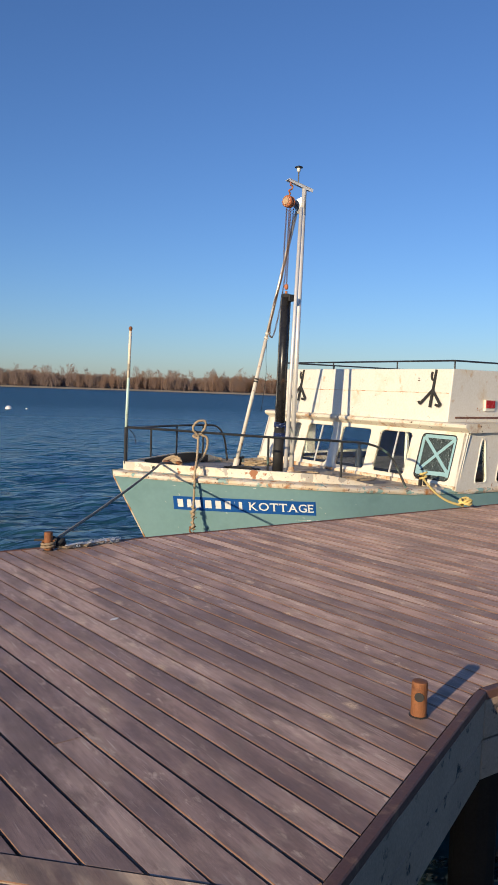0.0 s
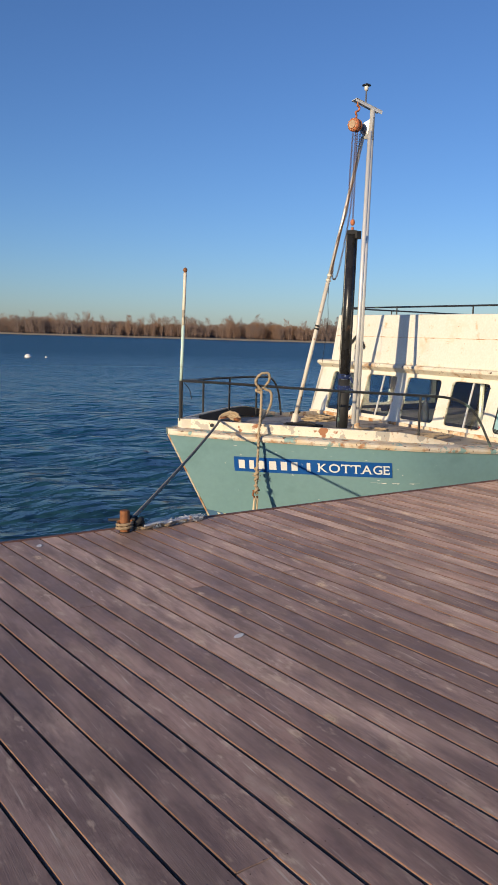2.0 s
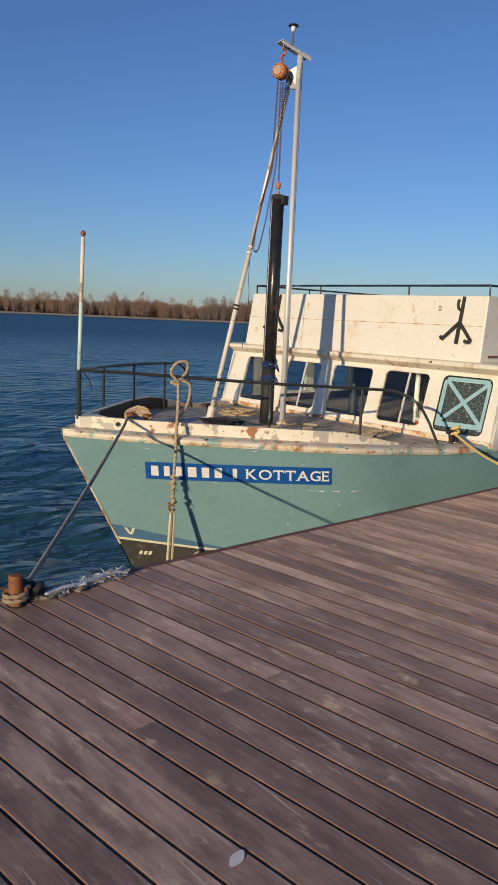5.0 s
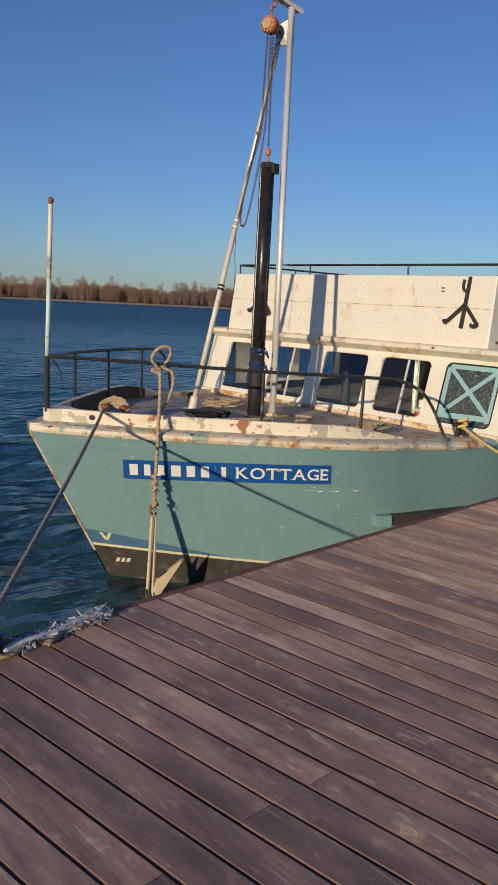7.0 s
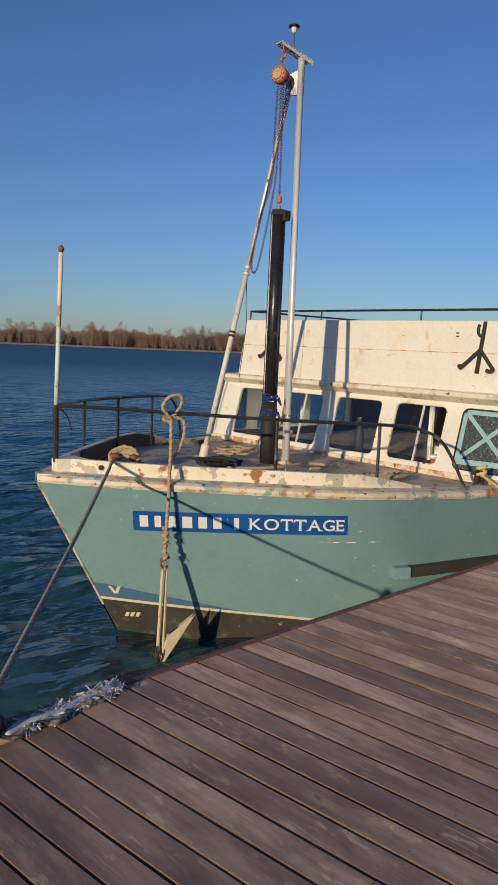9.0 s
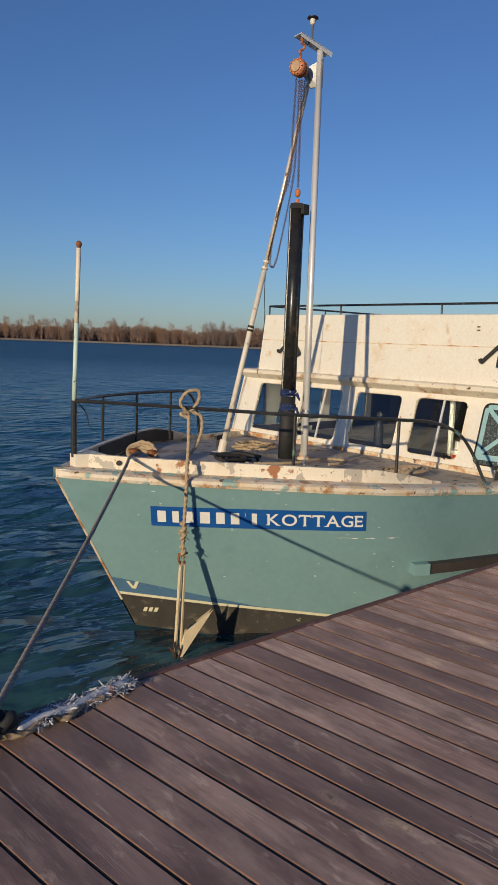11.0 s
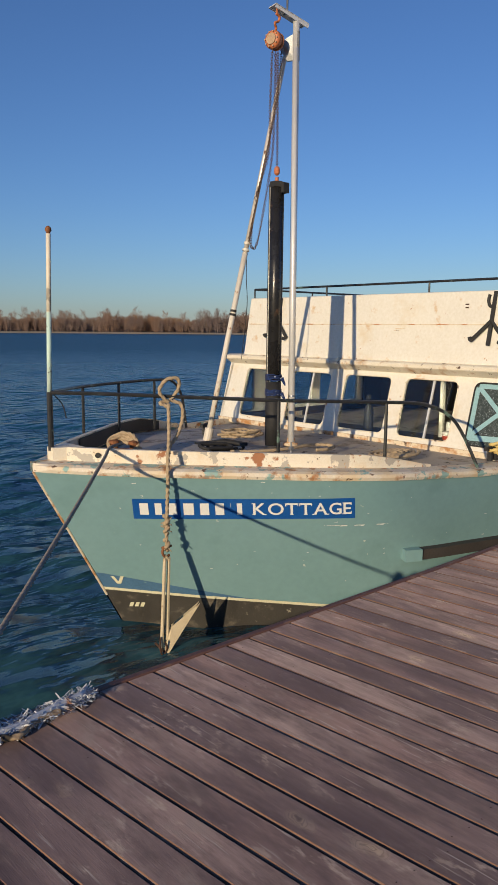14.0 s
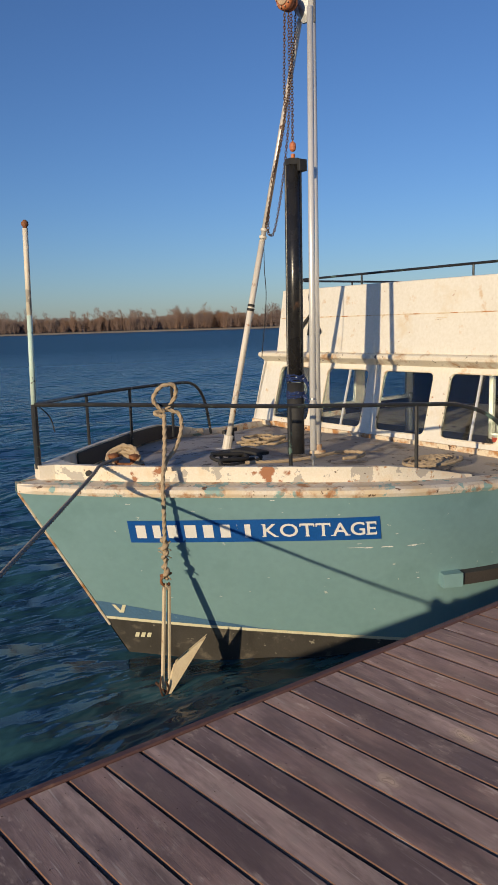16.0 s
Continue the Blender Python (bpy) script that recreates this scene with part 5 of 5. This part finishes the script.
part("stock", bm, M_CHAIN, anchor, "rusty stock and wire")

# loose lines round the hatch
ln = []
for k in range(40):
    a = k * 0.42
    ln.append(Vector((8.62 + 0.34 * math.cos(a) * rg.uniform(0.5, 1.1), 12.35 + 0.26 * math.sin(a) * rg.uniform(0.5, 1.1), 0.125 + 0.002 * k)))
rope_thing("rope_heap", "heap of tan rope on the foredeck by the cylinder", [smooth_path(ln, 4)], 0.017, M_ROPE)
rope_thing("deck_line", "tan rope lying along the foredeck", [smooth_path([(7.75, 11.55, 0.10), (8.1, 11.38, 0.09), (8.5, 11.30, 0.09), (8.95, 11.33, 0.09), (9.15, 11.15, 0.085), (8.95, 10.98, 0.085), (8.7, 11.02, 0.085)], 8)], 0.019, M_ROPE)
flat = []
for k in range(70):
    a = k * 0.36
    r = 0.06 + 0.0038 * k
    flat.append(Vector((9.35 + r * 1.3 * math.cos(a), 10.30 + r * 0.8 * math.sin(a), 0.07)))
rope_thing("flat_coil", "flat coil of tan rope on the foredeck", [flat], 0.018, M_ROPE)
bm = bmesh.new()
hz = thing("hose_heap", "black crumpled hose and scraps on the foredeck", "hose", at=(7.75, 11.75, 0.09))
tube(bm, smooth_path([Vector((rg.uniform(-0.28, 0.28), rg.uniform(-0.22, 0.22), rg.uniform(0.0, 0.09))) for _ in range(16)], 6), 0.022, 8)
part("body", bm, M_RUBBER, hz, smooth=True)

# yellow line from the cabin corner to the dock
Y0, Y1 = Vector((10.0, 9.30, 0.16)), Vector((8.76, 7.38, 0.045))
yl = [Y0 + Vector((0.05, 0.08, 0.02)), Y0]
for k in range(1, 10):
    q = Y0.lerp(Y1, k / 9)
    q.z -= 0.10 * math.sin(math.pi * k / 9)
    yl.append(q)
knot = [Y1 + Vector((0.09 * math.cos(a) * (1 + 0.2 * math.sin(3 * a)), 0.07 * math.sin(a) - 0.05, 0.03 + 0.02 * math.sin(2.3 * a) + 0.003 * a)) for a in np.linspace(0, 22, 60).tolist()]
rope_thing("yellow_line", "yellow rope tied from the boat to the dock edge", [smooth_path(yl, 5), smooth_path([Y0 + Vector((0.06 * math.cos(a), 0.05 * math.sin(a), -0.03 + 0.012 * a)) for a in np.linspace(0, 12, 30).tolist()], 3), knot], 0.018, M_ROPE_YELLOW)

# far buoys
for x, y, r in ((27.5, 91.5, 0.42), (29.5, 91.0, 0.16)):
    b = thing("buoy", "white round mooring buoy floating on the water", "buoy", "buoys", at=(x, y, WATER))
    bm = bmesh.new()
    lathe(bm, [(0.3 * r, -0.5 * r), (0.8 * r, -0.3 * r), (r, 0.1 * r), (0.9 * r, 0.5 * r), (0.55 * r, 0.85 * r), (0.1 * r, r)], 18)
    part("float", bm, M_BUOY, b, smooth=True)

# ---- the dock ----
EDGE_Y = 7.454
KINK, CORNER = Vector((3.497, 2.797)), Vector((1.611, 1.932))
CROSS0 = Vector((-3.4, 6.863))


def dock_front(x):
    """Where the boards end on the side away from the boat."""
    if x < CORNER.x:
        return CORNER.y + (CORNER.x - x) * 0.984 + 0.002
    if x < KINK.x:
        return CORNER.y + (x - CORNER.x) * (KINK.y - CORNER.y) / (KINK.x - CORNER.x) + 0.062
    return KINK.y + 0.062


dock = thing("dock", "weathered dark-stained timber boardwalk dock", "dock", kind="structure")
bm = bmesh.new()
sl = (KINK - CORNER)
u = Vector((sl.x, sl.y, 0)).normalized()
nrm = Vector((-u.y, u.x, 0))
c3, k3 = Vector((CORNER.x, CORNER.y, 0)), Vector((KINK.x, KINK.y, 0))


def beam(a, b, wide, z0, z1, inward, material, name, label="", grow=0.0):
    """A timber from a to b on plan, its outer face on the line."""
    d = (b - a).normalized()
    a, b = a - d * grow, b + d * grow
    bm = bmesh.new()
    mid = Vector((0, 0, (z0 + z1) / 2))
    bar(bm, a + inward * wide / 2 + mid, b + inward * wide / 2 + mid, wide, z1 - z0)
    bmesh.ops.bevel(bm, geom=bm.edges[:], offset=0.006, segments=1, affect="EDGES")
    return part(name, bm, material, dock, label)


beam(c3, k3, 0.052, -0.05, 0.004, nrm, M_TRIM, "edge_cap", "red-brown cap board along the dock edge")
beam(c3 + nrm * 0.006, k3 + nrm * 0.006, 0.10, -0.280, -0.054, nrm, M_TIMBER, "fascia", "grey fascia timber", 0.0)
beam(c3 + nrm * 0.012, k3 + nrm * 0.012, 0.10, -0.52, -0.293, nrm, M_TIMBER, "fascia")
ex = Vector((16.0, KINK.y, 0))
beam(k3, ex, 0.052, -0.05, 0.004, Vector((0, 1, 0)), M_TRIM, "edge_cap")
beam(k3 + Vector((0, 0.006, 0)), ex + Vector((0, 0.006, 0)), 0.10, -0.280, -0.054, Vector((0, 1, 0)), M_TIMBER, "fascia")
beam(k3 + Vector((0, 0.012, 0)), ex + Vector((0, 0.012, 0)), 0.10, -0.52, -0.293, Vector((0, 1, 0)), M_TIMBER, "fascia")
e0, e1 = Vector((-6.0, EDGE_Y, 0)), Vector((16.0, EDGE_Y, 0))
beam(e0, e1, 0.04, -0.06, 0.006, Vector((0, -1, 0)), M_TRIM, "edge_trim", "thin red-brown trim along the water's edge")
beam(e0 - Vector((0, 0.004, 0)), e1 - Vector((0, 0.004, 0)), 0.10, -0.32, -0.064, Vector((0, -1, 0)), M_TIMBER, "fascia")
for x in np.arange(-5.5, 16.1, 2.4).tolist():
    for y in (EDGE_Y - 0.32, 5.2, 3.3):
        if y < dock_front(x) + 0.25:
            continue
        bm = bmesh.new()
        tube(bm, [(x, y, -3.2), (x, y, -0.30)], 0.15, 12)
        part("pile", bm, M_PILE_GAP_SHADE, dock, "dark round timber pile")
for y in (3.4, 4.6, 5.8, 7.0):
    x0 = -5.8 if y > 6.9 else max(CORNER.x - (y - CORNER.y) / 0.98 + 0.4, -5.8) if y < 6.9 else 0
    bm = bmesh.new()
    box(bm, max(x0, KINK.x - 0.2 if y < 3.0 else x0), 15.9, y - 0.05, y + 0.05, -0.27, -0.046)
    part("joist", bm, M_PILE_GAP_SHADE, dock)

# added near-black sheet, not a real part, that makes the shade in the gaps
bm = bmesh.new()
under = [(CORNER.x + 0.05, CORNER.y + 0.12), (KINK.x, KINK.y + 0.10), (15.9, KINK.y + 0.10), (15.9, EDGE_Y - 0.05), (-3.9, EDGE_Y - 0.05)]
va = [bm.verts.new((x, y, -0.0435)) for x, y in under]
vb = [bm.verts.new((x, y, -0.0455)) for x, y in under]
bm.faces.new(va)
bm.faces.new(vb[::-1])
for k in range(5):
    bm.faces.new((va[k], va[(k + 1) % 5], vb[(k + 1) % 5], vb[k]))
part("gap_shade_sheet", bm, M_PILE_GAP_SHADE, dock)
PITCH, PHASE, GAP, THICK, SKEW = 0.1505, 4.611, 0.0120, 0.038, 0.095
rng = random.Random(21)


def board(poly, top, material=None):
    """A decking board over a four-cornered plan, its long upper edges eased."""
    a, b, c, d = (Vector((p[0], p[1], 0)) for p in poly)     # a-b and d-c are the long sides
    ea = 0.0032
    w = (d - a).normalized() * ea
    lo = Vector((0, 0, top - THICK))
    mi = Vector((0, 0, top - ea))
    hi = Vector((0, 0, top))
    vs = [p + q for p, q in ((a, lo), (a, mi), (a + w, hi), (d - w, hi), (d, mi), (d, lo))]
    ve = [p + q for p, q in ((b, lo), (b, mi), (b + w, hi), (c - w, hi), (c, mi), (c, lo))]
    verts = vs + ve
    faces = [(k, (k + 1) % 6, 6 + (k + 1) % 6, 6 + k) for k in range(6)] + [(5, 4, 3, 2, 1, 0), (6, 7, 8, 9, 10, 11)]
    me = bpy.data.meshes.new("board")
    me.from_pydata([tuple(v) for v in verts], [], faces)
    me.materials.append(material or M_BOARD)
    me.materials.append(M_EDGE)
    for k in (1, 3):
        me.polygons[k].material_index = 1
    me.update()
    ob = new("board", me)
    ob.parent = dock
    return ob


screws = []


def along(x, y):
    """The boards run a few degrees off square to the dock's edge: x at the edge, carried to y."""
    return x + SKEW * (EDGE_Y - 0.044 - y)


def start_of(x):
    y = 4.0
    for _ in range(8):
        y = dock_front(along(x, y))
    return y


i0, i1 = int((-6.2 - PHASE) / PITCH), int((15.4 - PHASE) / PITCH)
for i in range(i0, i1 + 1):
    x0, x1 = PHASE + i * PITCH + GAP / 2, PHASE + (i + 1) * PITCH - GAP / 2
    y0, y1 = start_of(x0), start_of(x1)
    end = EDGE_Y - 0.044
    if min(y0, y1) > end - 0.1:
        continue
    cutsy = []
    if rng.random() < 0.42 and x0 > -2:
        cutsy.append(rng.choice((3.4, 4.6, 4.6, 5.8, 5.8)) + rng.uniform(-0.02, 0.02))
    edges = [None] + [q for q in cutsy if q > max(y0, y1) + 0.4] + [end]
    for p, q in zip(edges, edges[1:]):
        a0, a1 = (y0, y1) if p is None else (p + 0.002, p + 0.002)
        qq = q if q == end else q - 0.002
        w = [rng.uniform(-.0015, .0015) for _ in range(4)]
        board([(along(x0, a0) + w[0], a0), (along(x0, qq) + w[1], qq), (along(x1, qq) + w[2], qq), (along(x1, a1) + w[3], a1)], rng.uniform(-0.003, 0.001))
    if x0 > 0:
        for y in (3.4, 4.6, 5.8, 7.0, EDGE_Y - 0.10):
            for dx in (0.03, PITCH - GAP - 0.03):
                if y > max(y0, y1) + 0.05:
                    screws.append((along(x0, y) + dx + rng.uniform(-.006, .006), y + rng.uniform(-.02, .02)))
# the neighbouring section, with its pale border board laid across
dv = (CORNER - CROSS0).normalized()
nv = Vector((-dv.y, dv.x)) * -1
for k in range(34):
    o0, o1 = k * 0.146 + 0.006, k * 0.146 + 0.142
    a, b = CROSS0 + nv * o0, CORNER + nv * o0 + dv * 0.05
    d, c = CROSS0 + nv * o1, CORNER + nv * o1 + dv * 0.05
    grow = 0.9 if k > 2 else 0.0
    board([tuple(a), tuple(b + dv * grow), tuple(c + dv * grow), tuple(d)], 0.002 if k == 0 else rng.uniform(-0.004, -0.001), M_PALE if k == 0 else M_BOARD)
bm = bmesh.new()
for x, y in screws:
    vs = [bm.verts.new((x + 0.003 * math.cos(a), y + 0.003 * math.sin(a), 0.0018)) for a in (0, 1.05, 2.1, 3.14, 4.19, 5.24)]
    bm.faces.new(vs)
tagged(part("screw_heads", bm, M_CHAIN, dock), kind="stuff")


def bollard(at, turn, label, pinned=True):
    b = thing("bollard", label, "bollard", "dock bollards", at=at)
    bm = bmesh.new()
    lathe(bm, [(0.041, -0.12), (0.041, 0.172), (0.038, 0.181), (0.020, 0.184)], 20)
    part("post", bm, M_RUST, b, smooth=False)
    if pinned:
        bm = bmesh.new()
        lathe(bm, [(0.016, -0.06), (0.016, 0.06)], 10, (0, 0, 0.095), "X")
        ob = part("cross_pin", bm, M_RUST, b)
        ob.rotation_euler = (0, 0, radians(turn))
    bm = bmesh.new()
    lathe(bm, [(0.050, -0.004), (0.050, 0.004), (0.044, 0.006)], 20)
    part("base_ring", bm, M_RUBBER, b)
    return b


near = bollard((2.929, 2.775, 0.0), 40, "short rusty steel pipe bollard on the dock", False)
bm = bmesh.new()
lathe(bm, [(0.024, -0.002), (0.024, 0.003)], 14, (0, 0, 0), "X")
ob = part("pin_hole", bm, M_RUBBER, near, "dark torch-cut hole")
ob.matrix_basis = pose(-0.0305, -0.0275, 0.110, 0, 0, 42)
far_b = bollard((B2.x, B2.y, 0.0), -20, "rusty bollard with mooring rope turned round it")
bm = bmesh.new()
lathe(bm, [(0.012, -0.135), (0.012, 0.08)], 10, (0, 0, 0.105), "X")
ob = part("cross_bar", bm, M_DARK_BROWN, far_b, "dark iron cross bar")
ob.rotation_euler = (0, 0, radians(-20))
turns = [B2 + Vector((0.062 * math.cos(a), 0.062 * math.sin(a), 0.025 + 0.0045 * a)) for a in np.linspace(0, 15, 70).tolist()]
tail = [B2 + Vector(p) for p in ((0.07, -0.02, 0.03), (0.18, -0.05, 0.022), (0.30, 0.0, 0.022), (0.38, -0.04, 0.022), (0.48, 0.02, 0.022), (0.60, 0.03, 0.022))]
rope_thing("bollard_rope", "tan and dark rope turned round the bollard", [turns, smooth_path(tail, 6)], 0.0120, M_ROPE_BOLLARD)
bm = bmesh.new()
kn = thing("rope_hitch", "dark rubber-sleeved hitch beside the bollard", "hitch", at=B2 + Vector((0.11, 0.02, 0.06)))
tube(bm, smooth_path([Vector((rng.uniform(-0.06, 0.06), rng.uniform(-0.05, 0.05), rng.uniform(-0.03, 0.05))) for _ in range(12)], 5), 0.024, 8)
part("body", bm, M_RUBBER, kn, smooth=True)

# shredded plastic at the edge
sp = thing("shredded_plastic", "torn silvery plastic strips frayed along the dock edge", "plastic", at=(3.05, 7.35, 0.0))
bm = bmesh.new()
for _ in range(1300):
    f = rng.random()
    base = Vector((-0.22 + 0.54 * f, -0.04 + 0.09 * f + rng.uniform(-0.045, 0.045), 0.006 + rng.random() * 0.03))
    a = rng.uniform(0, 6.28)
    d = Vector((math.cos(a), math.sin(a) * 0.6, rng.uniform(-0.3, 0.15)))
    ln, w = rng.uniform(0.012, 0.042), rng.uniform(0.001, 0.004)
    s = d.cross(Vector((rng.uniform(-1, 1), rng.uniform(-1, 1), 1))).normalized() * w
    bend = Vector((rng.uniform(-.03, .03), rng.uniform(-.03, .03), rng.uniform(-.03, .02)))
    p0, p1, p2 = base, base + d * ln * 0.5 + bend, base + d * ln
    for p in (p0, p1, p2):
        p.z = max(p.z, 0.006)
    sheet(bm, [[p0 - s, p0 + s], [p1 - s, p1 + s], [p2 - s * 0.5, p2 + s * 0.5]])
ob = part("fringe", bm, M_PLASTIC, sp)
tagged(ob, kind="stuff")
bm = bmesh.new()
tube(bm, smooth_path([(-0.30, -0.06, 0.02), (-0.2, -0.03, 0.025), (-0.05, -0.03, 0.022), (0.1, 0.01, 0.022), (0.28, 0.04, 0.02)], 6), 0.022, 9)
part("core", bm, M_PLASTIC, sp, smooth=True)

# chalky spots on the boards
for x, y, a in ((2.233, 4.978, 20), (1.832, 7.21, 60)):
    bm = bmesh.new()
    vs = [bm.verts.new((0.036 * math.cos(t) * (1 + 0.25 * math.sin(2 * t + 1)), 0.021 * math.sin(t), 0.0)) for t in np.linspace(0, 6.0, 14).tolist()]
    bm.faces.new(vs)
    ob = part("chalk_spot", bm, M_BIRD)
    ob.matrix_basis = pose(x, y, 0.0035, 0, 0, a)
    tagged(ob, "pale dried spot on the dark boards", "spot")
